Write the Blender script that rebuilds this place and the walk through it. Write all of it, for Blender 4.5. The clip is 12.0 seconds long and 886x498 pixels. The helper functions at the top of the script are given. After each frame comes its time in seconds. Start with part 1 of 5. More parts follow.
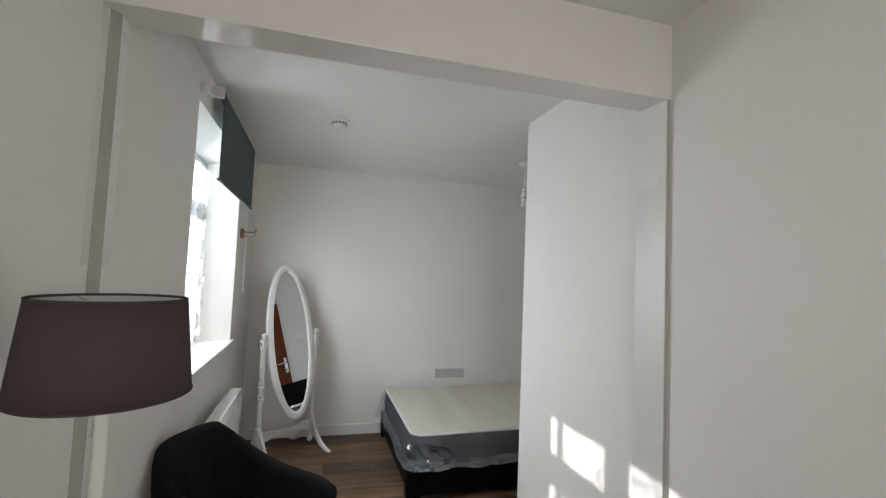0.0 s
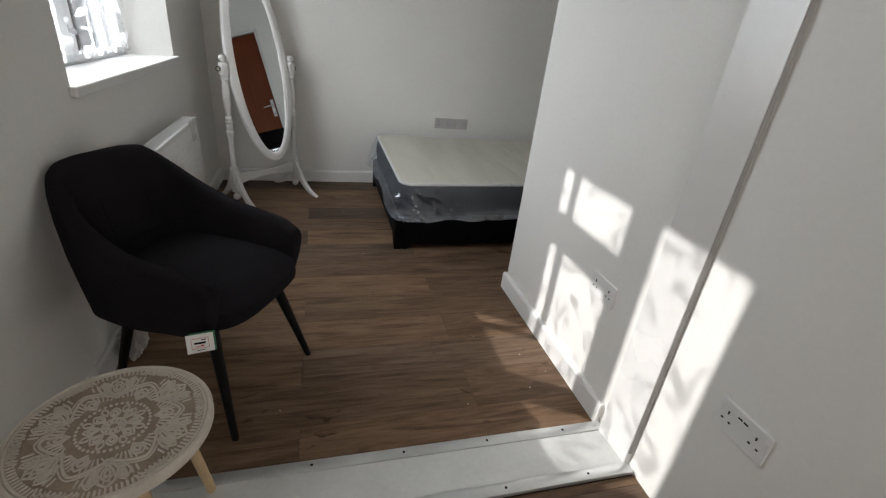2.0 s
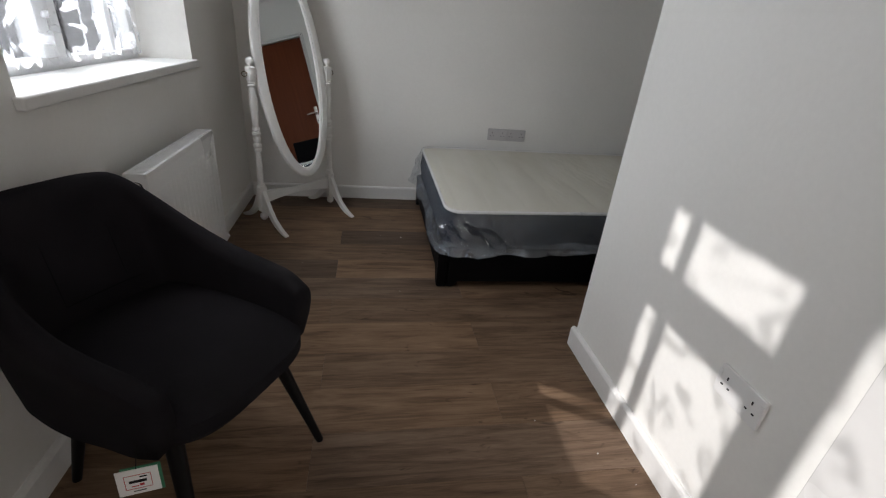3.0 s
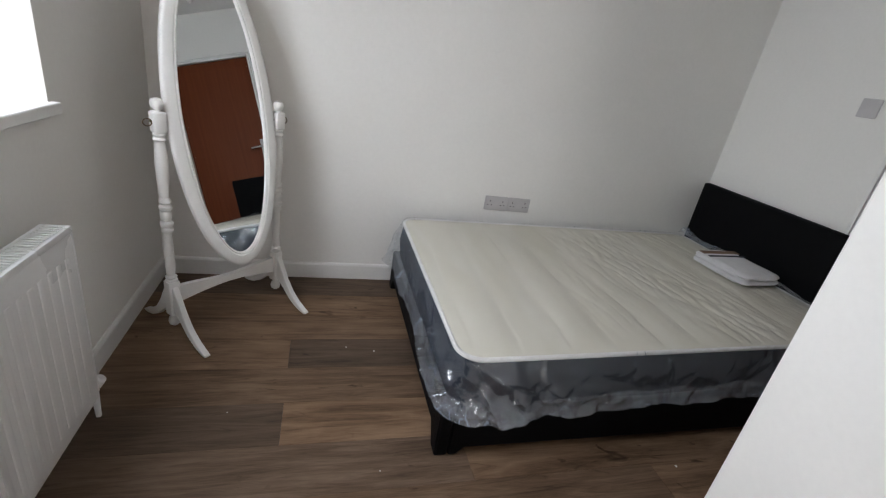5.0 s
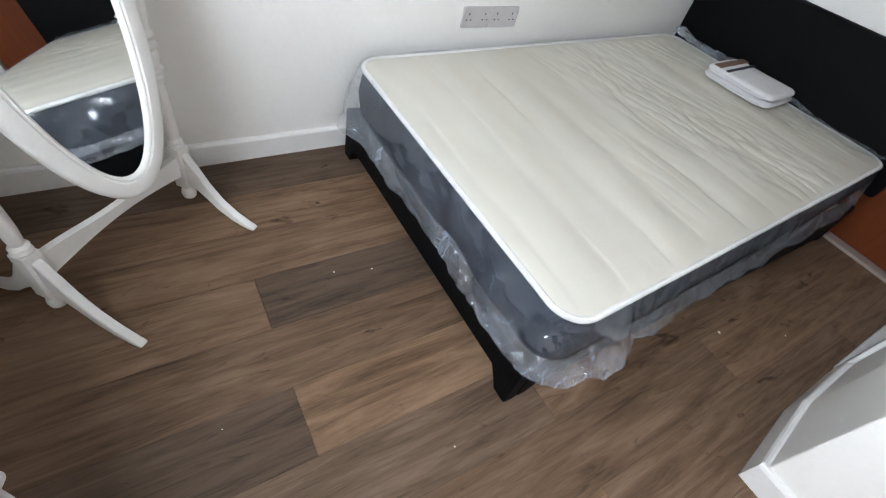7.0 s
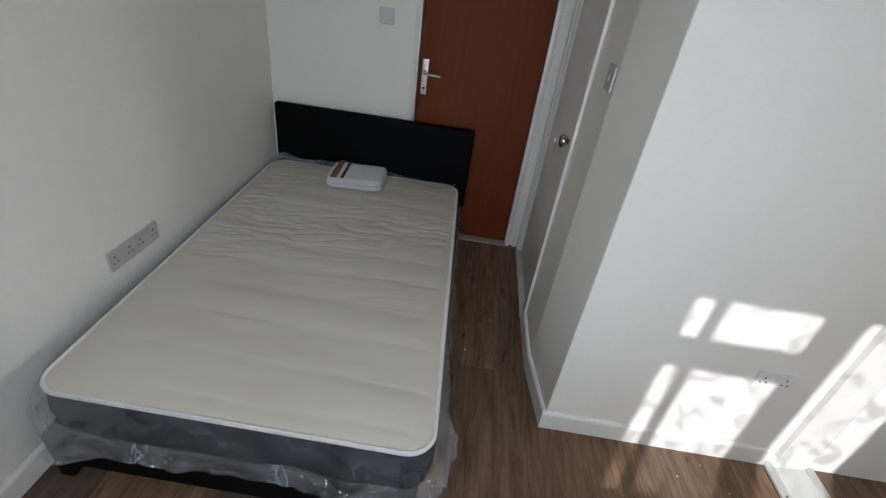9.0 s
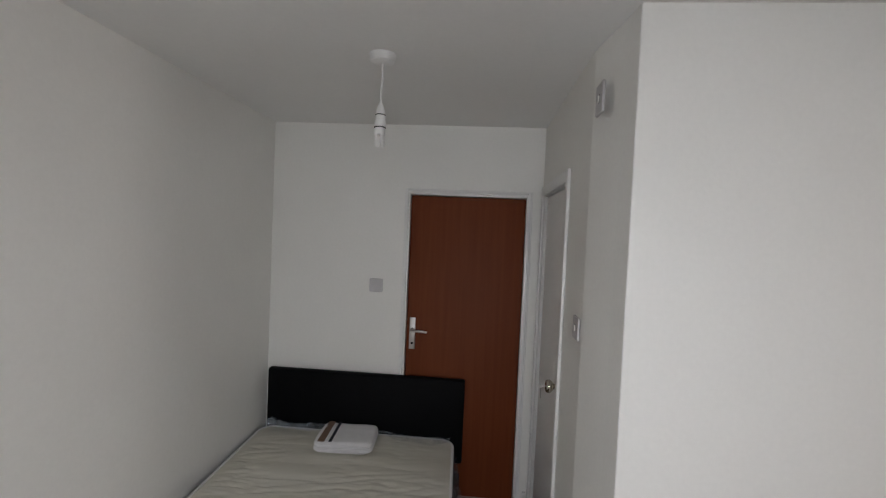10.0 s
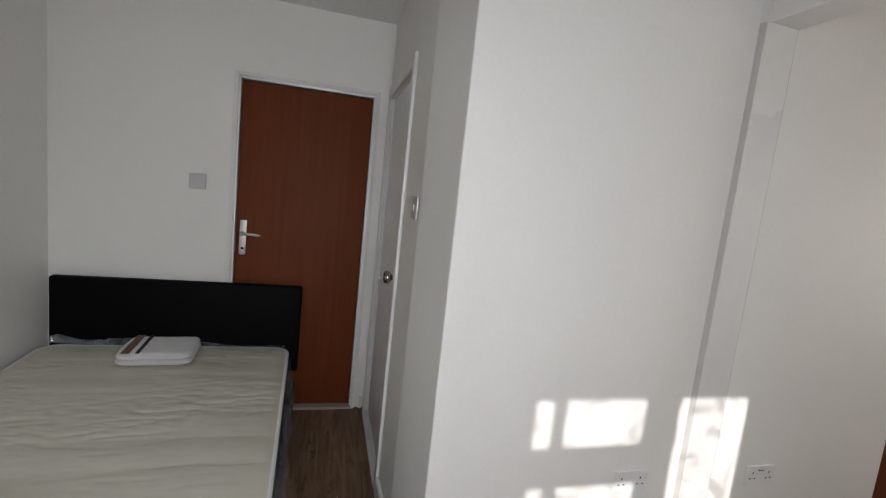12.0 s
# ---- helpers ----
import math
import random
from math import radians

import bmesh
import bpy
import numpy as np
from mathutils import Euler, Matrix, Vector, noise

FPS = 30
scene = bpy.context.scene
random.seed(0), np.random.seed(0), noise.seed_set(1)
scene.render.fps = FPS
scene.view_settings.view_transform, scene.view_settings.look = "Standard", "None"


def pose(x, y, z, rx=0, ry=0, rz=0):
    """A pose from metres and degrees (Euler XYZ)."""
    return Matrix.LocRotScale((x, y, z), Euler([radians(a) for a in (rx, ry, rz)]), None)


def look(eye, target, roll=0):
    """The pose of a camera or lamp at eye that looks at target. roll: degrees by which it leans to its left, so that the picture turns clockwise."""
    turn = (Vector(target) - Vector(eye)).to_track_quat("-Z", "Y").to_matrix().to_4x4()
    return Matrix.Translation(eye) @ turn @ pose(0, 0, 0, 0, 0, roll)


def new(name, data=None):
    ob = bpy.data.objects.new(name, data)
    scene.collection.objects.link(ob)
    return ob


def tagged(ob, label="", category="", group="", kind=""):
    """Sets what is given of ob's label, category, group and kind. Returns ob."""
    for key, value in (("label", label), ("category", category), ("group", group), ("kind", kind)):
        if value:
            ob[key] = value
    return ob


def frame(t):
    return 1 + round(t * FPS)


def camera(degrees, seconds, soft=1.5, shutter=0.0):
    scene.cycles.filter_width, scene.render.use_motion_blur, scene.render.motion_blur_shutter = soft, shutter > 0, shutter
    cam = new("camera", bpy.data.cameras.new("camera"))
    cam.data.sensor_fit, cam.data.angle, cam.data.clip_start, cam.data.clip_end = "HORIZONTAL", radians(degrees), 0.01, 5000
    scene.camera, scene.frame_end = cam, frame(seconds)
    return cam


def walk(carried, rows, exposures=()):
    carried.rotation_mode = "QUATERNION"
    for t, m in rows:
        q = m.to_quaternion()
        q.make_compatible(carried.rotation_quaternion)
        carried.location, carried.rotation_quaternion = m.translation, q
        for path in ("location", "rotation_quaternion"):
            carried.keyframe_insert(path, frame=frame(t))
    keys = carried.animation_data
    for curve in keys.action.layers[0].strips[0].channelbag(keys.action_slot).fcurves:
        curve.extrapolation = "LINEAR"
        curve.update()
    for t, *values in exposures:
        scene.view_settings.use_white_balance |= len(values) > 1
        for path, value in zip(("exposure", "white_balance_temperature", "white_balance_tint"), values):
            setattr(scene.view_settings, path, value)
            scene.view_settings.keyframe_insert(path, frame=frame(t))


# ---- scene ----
cam = camera(89.4, 12.0, soft=1.2)
PATH = [
    (0, (0.566, 2.49, 1.496), (1.101, 4.413, 1.615), 2.4),
    (0.5, (0.555, 2.476, 1.567), (1.082, 4.374, 1.913), 2.5),
    (1, (0.583, 2.583, 1.469), (1.16, 4.498, 1.485), 3.6),
    (1.5, (0.653, 2.779, 1.355), (1.235, 4.6, 0.767), 5.3),
    (2, (0.773, 2.972, 1.267), (1.297, 4.691, 0.39), 6.4),
    (2.5, (0.869, 3.188, 1.245), (1.18, 4.941, 0.335), 5.6),
    (3, (0.856, 3.461, 1.219), (1.186, 5.227, 0.341), 5.5),
    (3.5, (0.837, 3.677, 1.216), (1.391, 5.412, 0.39), 7.3),
    (3.7, (0.838, 3.782, 1.232), (1.233, 5.576, 0.44), 5.4),
    (5.3, (0.766, 4.519, 1.282), (1.375, 6.261, 0.51), 11.6),
    (5.5, (0.768, 4.63, 1.251), (1.442, 6.314, 0.41), 11.6),
    (6, (0.775, 4.849, 1.206), (1.419, 6.377, 0.088), 14.7),
    (6.5, (0.673, 5.032, 1.185), (1.409, 6.283, -0.19), 17.3),
    (8.3, (0.464, 5.417, 1.549), (1.961, 5.717, 0.257), 9.0),
    (8.5, (0.45, 5.435, 1.601), (2.028, 5.608, 0.384), 8.2),
    (9, (0.426, 5.465, 1.668), (2.122, 5.517, 0.61), 8.1),
    (9.5, (0.396, 5.435, 1.731), (2.271, 5.538, 1.042), 5.8),
    (10, (0.398, 5.4, 1.746), (2.391, 5.562, 1.68), 2.5),
    (10.5, (0.393, 5.407, 1.767), (2.383, 5.577, 1.884), 1.8),
    (11, (0.401, 5.411, 1.709), (2.392, 5.593, 1.654), 2.2),
    (11.5, (0.442, 5.392, 1.557), (2.427, 5.456, 1.32), 4.0),
    (12, (0.443, 5.342, 1.481), (2.36, 4.83, 1.228), 6.1),
]
EXPOSURE = [(0.0, 0.06, 6440, 11), (1.0, 0.03, 6440, 11), (2.5, -0.29, 6430, 12), (3.5, -0.42, 6400, 14), (5.5, 0.77, 6290, 14), (6.5, 1.27, 6150, 13), (8.5, 0.22, 6120, 11), (9.5, -0.17, 6450, 14), (10.0, -0.13, 6560, 15), (10.5, 0.18, 6640, 15), (12.0, 0.02, 6540, 14)]
walk(cam, [(t, look(eye, target, roll)) for t, eye, target, roll in PATH], EXPOSURE)

# ---------------- world, sun, window light ----------------
SUN_DIR = Vector((1.0, -0.609, -0.657)).normalized()
world = bpy.data.worlds.new("sky")
scene.world = world
world.use_nodes = True
sky = world.node_tree.nodes.new("ShaderNodeTexSky")
sky.sky_type = "NISHITA"
sky.sun_disc = False
sky.sun_elevation = radians(29.3)
sky.sun_rotation = radians(-58.7)
world.node_tree.links.new(sky.outputs[0], world.node_tree.nodes["Background"].inputs[0])
world.node_tree.nodes["Background"].inputs[1].default_value = 0.15

sun_data = bpy.data.lights.new("sun", "SUN")
sun_data.energy, sun_data.angle, sun_data.color = 5.0, radians(0.55), (1.0, 0.98, 0.95)
sun = new("sun", sun_data)
sun.matrix_world = look((-20, 12, 14), Vector((-20, 12, 14)) + SUN_DIR)

glow_data = bpy.data.lights.new("window_skylight", "AREA")
glow_data.shape, glow_data.size, glow_data.size_y = "RECTANGLE", 0.92, 1.12
glow_data.energy, glow_data.color = 44.0, (0.90, 0.96, 1.0)
glow = new("window_skylight", glow_data)
glow.matrix_world = look((-0.42, 5.34, 1.66), (1.0, 5.72, 0.78))

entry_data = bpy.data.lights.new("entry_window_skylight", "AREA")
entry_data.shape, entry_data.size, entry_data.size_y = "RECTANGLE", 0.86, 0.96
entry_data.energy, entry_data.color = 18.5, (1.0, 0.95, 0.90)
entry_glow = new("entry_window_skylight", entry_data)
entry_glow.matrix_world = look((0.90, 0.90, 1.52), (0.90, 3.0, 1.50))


# ---------------- materials ----------------
def material(name, color, rough=0.6, metal=0.0, vary=0.06, scale=6.0, fine=120.0, bump=0.05, fine_bump=0.0, spec=0.5, coat=0.0, dirt=None, random_tone=0.0):
    """Two scales of tone (stains and grain), a rough surface with relief."""
    m = bpy.data.materials.new(name)
    m.use_nodes = True
    n, l = m.node_tree.nodes, m.node_tree.links
    b = n["Principled BSDF"]
    b.inputs["Roughness"].default_value, b.inputs["Metallic"].default_value = rough, metal
    b.inputs["Specular IOR Level"].default_value = spec
    b.inputs["Coat Weight"].default_value = coat
    co = n.new("ShaderNodeTexCoord")
    big, small = n.new("ShaderNodeTexNoise"), n.new("ShaderNodeTexNoise")
    big.inputs["Scale"].default_value, big.inputs["Detail"].default_value = scale, 5
    small.inputs["Scale"].default_value, small.inputs["Detail"].default_value = fine, 3
    l.new(co.outputs["Object"], big.inputs["Vector"])
    l.new(co.outputs["Object"], small.inputs["Vector"])
    ramp = n.new("ShaderNodeMix")
    ramp.data_type = "RGBA"
    dark = dirt or tuple(c * (1 - 2.2 * vary) for c in color)
    light = tuple(min(1, c * (1 + vary)) for c in color)
    ramp.inputs["A"].default_value, ramp.inputs["B"].default_value = (*dark, 1), (*light, 1)
    add = n.new("ShaderNodeMath")
    add.operation = "MULTIPLY_ADD"
    l.new(small.outputs["Fac"], add.inputs[0])
    add.inputs[1].default_value = 0.5
    l.new(big.outputs["Fac"], add.inputs[2])
    rng = n.new("ShaderNodeMapRange")
    rng.inputs["From Min"].default_value, rng.inputs["From Max"].default_value = 0.45, 1.05
    l.new(add.outputs[0], rng.inputs["Value"])
    l.new(rng.outputs[0], ramp.inputs["Factor"])
    out = ramp.outputs["Result"]
    if random_tone:
        info, hsv, tone = n.new("ShaderNodeObjectInfo"), n.new("ShaderNodeHueSaturation"), n.new("ShaderNodeMapRange")
        tone.inputs["To Min"].default_value, tone.inputs["To Max"].default_value = 1 - random_tone, 1 + random_tone
        l.new(info.outputs["Random"], tone.inputs["Value"])
        l.new(tone.outputs[0], hsv.inputs["Value"])
        l.new(out, hsv.inputs["Color"])
        out = hsv.outputs["Color"]
    l.new(out, b.inputs["Base Color"])
    rr = n.new("ShaderNodeMapRange")
    rr.inputs["To Min"].default_value, rr.inputs["To Max"].default_value = max(0.02, rough - 0.08), min(1, rough + 0.08)
    l.new(big.outputs["Fac"], rr.inputs["Value"])
    l.new(rr.outputs[0], b.inputs["Roughness"])
    if bump or fine_bump:
        bp = n.new("ShaderNodeBump")
        bp.inputs["Strength"].default_value, bp.inputs["Distance"].default_value = 1.0, bump * 0.01 + fine_bump * 0.01
        l.new(small.outputs["Fac"] if fine_bump else add.outputs[0], bp.inputs["Height"])
        l.new(bp.outputs[0], b.inputs["Normal"])
    return m


WALL = material("wall_paint", (0.83, 0.815, 0.775), 0.55, vary=0.022, scale=1.3, fine=60, bump=0.08)
WALL_GLOSS = material("jamb_gloss_paint", (0.80, 0.785, 0.76), 0.27, vary=0.02, scale=2, fine=30, bump=0.05)
CEIL = material("ceiling_paint", (0.82, 0.81, 0.79), 0.7, vary=0.02, scale=1.1, fine=50, bump=0.06)
GLOSS = material("white_gloss_wood", (0.80, 0.79, 0.765), 0.32, vary=0.03, scale=5, fine=70, bump=0.03)
MIRROR_WHITE = material("mirror_white_lacquer", (0.82, 0.81, 0.78), 0.4, vary=0.03, scale=9, fine=150, bump=0.02)
PVC = material("white_pvc", (0.82, 0.83, 0.84), 0.3, vary=0.02, scale=4, fine=90, bump=0.0)
PLASTIC = material("white_plastic", (0.80, 0.79, 0.77), 0.35, vary=0.02, scale=8, fine=200, bump=0.0)
STEEL_PLATE = material("brushed_plate", (0.56, 0.54, 0.54), 0.42, 0.25, vary=0.05, scale=12, fine=240, bump=0.01)
POLISHED = material("polished_chrome", (0.52, 0.48, 0.42), 0.16, 1.0, vary=0.06, scale=25, fine=300, bump=0.0)
CHROME = material("chrome", (0.52, 0.50, 0.48), 0.40, 1.0, vary=0.04, scale=20, fine=300, bump=0.0)
BRASS = material("dark_brass", (0.16, 0.12, 0.07), 0.35, 1.0, vary=0.1, scale=40, fine=300, bump=0.0)
BLACK_HOLE = material("black_slot", (0.012, 0.012, 0.012), 0.6, vary=0.1, scale=40, fine=300, bump=0.0)
FABRIC = material("charcoal_fabric", (0.0150, 0.0132, 0.0150), 0.95, vary=0.16, scale=7, fine=900, bump=0.0, fine_bump=0.12, spec=0.10)
LEATHER = material("black_faux_leather", (0.0038, 0.0038, 0.0044), 0.60, vary=0.12, scale=6, fine=420, bump=0.0, fine_bump=0.05, spec=0.07)
METAL_BLACK = material("black_metal", (0.007, 0.0065, 0.0065), 0.5, 0.0, vary=0.1, scale=12, fine=200, bump=0.0, spec=0.16)
RAD_WHITE = material("radiator_enamel", (0.82, 0.82, 0.81), 0.3, vary=0.015, scale=3, fine=90, bump=0.0)
SHADE = material("brown_lamp_fabric", (0.085, 0.066, 0.066), 0.95, vary=0.06, scale=5, fine=700, bump=0.0, fine_bump=0.1, spec=0.2)
SHADE_IN = material("lamp_lining", (0.62, 0.60, 0.57), 0.8, vary=0.03, scale=5, fine=300, bump=0.0)
BEAM_GLOSS = material("beam_gloss_paint", (0.80, 0.785, 0.76), 0.085, vary=0.02, scale=2, fine=20, bump=0.02)
PALE_STRIP = material("pale_grey_strip", (0.56, 0.545, 0.52), 0.5, vary=0.04, scale=6, fine=90, bump=0.02)
GREY_STRIP = material("mid_grey_strip", (0.40, 0.385, 0.36), 0.5, vary=0.05, scale=6, fine=90, bump=0.02)
BLIND = material("slate_blind_fabric", (0.105, 0.135, 0.145), 0.85, vary=0.03, scale=4, fine=800, bump=0.0, fine_bump=0.06, spec=0.2)
PINE = material("pale_turned_wood", (0.62, 0.45, 0.26), 0.5, vary=0.12, scale=14, fine=120, bump=0.04)
CARD_SILL = material("worn_sill", (0.36, 0.29, 0.25), 0.6, vary=0.12, scale=10, fine=120, bump=0.04)
DARKWOOD = material("brown_wood_block", (0.25, 0.15, 0.09), 0.6, vary=0.15, scale=18, fine=150, bump=0.04)
SIDE_GREY = material("mattress_border", (0.022, 0.029, 0.043), 0.85, vary=0.08, scale=9, fine=500, bump=0.0, fine_bump=0.1, spec=0.2)
PIPING = material("mattress_piping", (0.78, 0.77, 0.75), 0.8, vary=0.04, scale=30, fine=500, bump=0.0, fine_bump=0.1)
TOWEL = material("white_towel", (0.80, 0.79, 0.79), 0.95, vary=0.03, scale=20, fine=700, bump=0.0, fine_bump=0.25, spec=0.15)
TOWEL_STRIPE = material("towel_brown_band", (0.22, 0.13, 0.09), 0.9, vary=0.1, scale=20, fine=600, bump=0.0, fine_bump=0.2)
TOWEL_DARK = material("towel_dark_band", (0.03, 0.03, 0.045), 0.9, vary=0.1, scale=20, fine=600, bump=0.0, fine_bump=0.2)
CARD = material("white_card", (0.80, 0.79, 0.76), 0.6, vary=0.02, scale=20, fine=300, bump=0.0)
GREEN = material("green_card", (0.03, 0.16, 0.08), 0.6, vary=0.05, scale=20, fine=300, bump=0.0)
RED = material("red_print", (0.5, 0.03, 0.03), 0.6, vary=0.05, scale=20, fine=300, bump=0.0)
CRUMPLE = material("crumpled_wrap", (0.62, 0.60, 0.57), 0.5, vary=0.2, scale=25, fine=200, bump=0.1)
THRESH = material("white_painted_threshold", (0.70, 0.71, 0.69), 0.4, vary=0.06, scale=5, fine=60, bump=0.04)
ALU = material("threshold_strip", (0.58, 0.59, 0.58), 0.33, 0.5, vary=0.06, scale=10, fine=200, bump=0.01)
EARTH = material("pale_paving", (0.32, 0.31, 0.29), 0.9, vary=0.15, scale=0.6, fine=8, bump=0.2)


def wood_floor(name, lightness=1.0, colour=1.0):
    """Matt walnut-look vinyl: soft broad figure, faint fine grain, a few knots."""
    m = bpy.data.materials.new(name)
    m.use_nodes = True
    n, l = m.node_tree.nodes, m.node_tree.links
    b = n["Principled BSDF"]
    co, info = n.new("ShaderNodeTexCoord"), n.new("ShaderNodeObjectInfo")
    off = n.new("ShaderNodeVectorMath")
    off.operation = "MULTIPLY_ADD"
    comb = n.new("ShaderNodeCombineXYZ")
    for k in range(3):
        l.new(info.outputs["Random"], comb.inputs[k])
    l.new(comb.outputs[0], off.inputs[0])
    off.inputs[1].default_value = (37.0, 61.0, 13.0)
    l.new(co.outputs["Object"], off.inputs[2])
    mp = n.new("ShaderNodeMapping")
    mp.inputs["Scale"].default_value = (1.1, 13.0, 1.0)
    l.new(off.outputs[0], mp.inputs["Vector"])
    grain, fine, blotch = n.new("ShaderNodeTexNoise"), n.new("ShaderNodeTexNoise"), n.new("ShaderNodeTexNoise")
    grain.inputs["Scale"].default_value, grain.inputs["Detail"].default_value = 2.2, 7
    grain.inputs["Roughness"].default_value, grain.inputs["Distortion"].default_value = 0.66, 1.1
    l.new(mp.outputs[0], grain.inputs["Vector"])
    mp2 = n.new("ShaderNodeMapping")
    mp2.inputs["Scale"].default_value = (7.0, 150.0, 1.0)
    l.new(off.outputs[0], mp2.inputs["Vector"])
    fine.inputs["Scale"].default_value, fine.inputs["Detail"].default_value = 2.5, 4
    l.new(mp2.outputs[0], fine.inputs["Vector"])
    mp3 = n.new("ShaderNodeMapping")
    mp3.inputs["Scale"].default_value = (3.0, 7.0, 1.0)
    l.new(off.outputs[0], mp3.inputs["Vector"])
    blotch.inputs["Scale"].default_value, blotch.inputs["Detail"].default_value = 2.6, 3
    blotch.inputs["Distortion"].default_value = 1.2
    l.new(mp3.outputs[0], blotch.inputs["Vector"])
    ramp = n.new("ShaderNodeValToRGB")
    cr = ramp.color_ramp
    cr.elements[0].position, cr.elements[0].color = 0.25, (0.080, 0.052, 0.035, 1)
    cr.elements[1].position, cr.elements[1].color = 0.78, (0.276, 0.192, 0.134, 1)
    mid = cr.elements.new(0.5)
    mid.color = (0.182, 0.121, 0.082, 1)
    mixv = n.new("ShaderNodeMath")
    mixv.operation = "MULTIPLY_ADD"
    l.new(fine.outputs["Fac"], mixv.inputs[0])
    mixv.inputs[1].default_value = 0.30
    l.new(grain.outputs["Fac"], mixv.inputs[2])
    sub = n.new("ShaderNodeMath")
    sub.operation = "SUBTRACT"
    l.new(mixv.outputs[0], sub.inputs[0])
    sub.inputs[1].default_value = 0.15
    cloud, mp4, lift = n.new("ShaderNodeTexNoise"), n.new("ShaderNodeMapping"), n.new("ShaderNodeMath")
    mp4.inputs["Scale"].default_value = (2.2, 9.0, 1.0)
    l.new(off.outputs[0], mp4.inputs["Vector"])
    cloud.inputs["Scale"].default_value, cloud.inputs["Detail"].default_value = 1.6, 3
    l.new(mp4.outputs[0], cloud.inputs["Vector"])
    lift.operation = "MULTIPLY_ADD"
    lift.inputs[1].default_value = 0.42
    l.new(cloud.outputs["Fac"], lift.inputs[0])
    l.new(sub.outputs[0], lift.inputs[2])
    low = n.new("ShaderNodeMath")
    low.operation = "SUBTRACT"
    low.inputs[1].default_value = 0.21
    l.new(lift.outputs[0], low.inputs[0])
    l.new(low.outputs[0], ramp.inputs["Fac"])
    knot = n.new("ShaderNodeMapRange")
    knot.inputs["From Min"].default_value, knot.inputs["From Max"].default_value = 0.66, 0.76
    knot.inputs["To Min"].default_value, knot.inputs["To Max"].default_value = 0.0, 0.75
    l.new(blotch.outputs["Fac"], knot.inputs["Value"])
    kn = n.new("ShaderNodeMix")
    kn.data_type = "RGBA"
    kn.inputs["B"].default_value = (0.030, 0.018, 0.012, 1)
    l.new(knot.outputs[0], kn.inputs["Factor"])
    l.new(ramp.outputs["Color"], kn.inputs["A"])
    hsv, tone, sat = n.new("ShaderNodeHueSaturation"), n.new("ShaderNodeMapRange"), n.new("ShaderNodeMapRange")
    tone.inputs["To Min"].default_value, tone.inputs["To Max"].default_value = 0.80 * lightness, 1.07 * lightness
    sat.inputs["To Min"].default_value, sat.inputs["To Max"].default_value = 1.08 * colour, 1.14 * colour
    l.new(info.outputs["Random"], tone.inputs["Value"])
    l.new(info.outputs["Random"], sat.inputs["Value"])
    l.new(tone.outputs[0], hsv.inputs["Value"])
    l.new(sat.outputs[0], hsv.inputs["Saturation"])
    l.new(kn.outputs["Result"], hsv.inputs["Color"])
    l.new(hsv.outputs["Color"], b.inputs["Base Color"])
    rr = n.new("ShaderNodeMapRange")
    b.inputs["Specular IOR Level"].default_value = 0.12
    rr.inputs["To Min"].default_value, rr.inputs["To Max"].default_value = 0.42, 0.62
    l.new(grain.outputs["Fac"], rr.inputs["Value"])
    l.new(rr.outputs[0], b.inputs["Roughness"])
    bp = n.new("ShaderNodeBump")
    bp.inputs["Strength"].default_value, bp.inputs["Distance"].default_value = 0.5, 0.0012
    l.new(mixv.outputs[0], bp.inputs["Height"])
    l.new(bp.outputs[0], b.inputs["Normal"])
    return m


def door_wood():
    m = bpy.data.materials.new("red_brown_veneer")
    m.use_nodes = True
    n, l = m.node_tree.nodes, m.node_tree.links
    b = n["Principled BSDF"]
    co, mp = n.new("ShaderNodeTexCoord"), n.new("ShaderNodeMapping")
    mp.inputs["Scale"].default_value = (40.0, 40.0, 1.6)
    l.new(co.outputs["Object"], mp.inputs["Vector"])
    g = n.new("ShaderNodeTexNoise")
    g.inputs["Scale"].default_value, g.inputs["Detail"].default_value, g.inputs["Distortion"].default_value = 1.0, 6, 0.5
    l.new(mp.outputs[0], g.inputs["Vector"])
    ramp = n.new("ShaderNodeValToRGB")
    ramp.color_ramp.elements[0].position, ramp.color_ramp.elements[0].color = 0.3, (0.136, 0.031, 0.009, 1)
    ramp.color_ramp.elements[1].position, ramp.color_ramp.elements[1].color = 0.72, (0.162, 0.040, 0.012, 1)
    l.new(g.outputs["Fac"], ramp.inputs["Fac"])
    l.new(ramp.outputs["Color"], b.inputs["Base Color"])
    b.inputs["Roughness"].default_value = 0.6
    b.inputs["Specular IOR Level"].default_value = 0.22
    bp = n.new("ShaderNodeBump")
    bp.inputs["Strength"].default_value, bp.inputs["Distance"].default_value = 0.3, 0.0008
    l.new(g.outputs["Fac"], bp.inputs["Height"])
    l.new(bp.outputs[0], b.inputs["Normal"])
    return m


def mirror_glass():
    m = bpy.data.materials.new("silvered_glass")
    m.use_nodes = True
    b = m.node_tree.nodes["Principled BSDF"]
    b.inputs["Base Color"].default_value = (0.86, 0.88, 0.88, 1)
    b.inputs["Metallic"].default_value, b.inputs["Roughness"].default_value = 1.0, 0.012
    return m


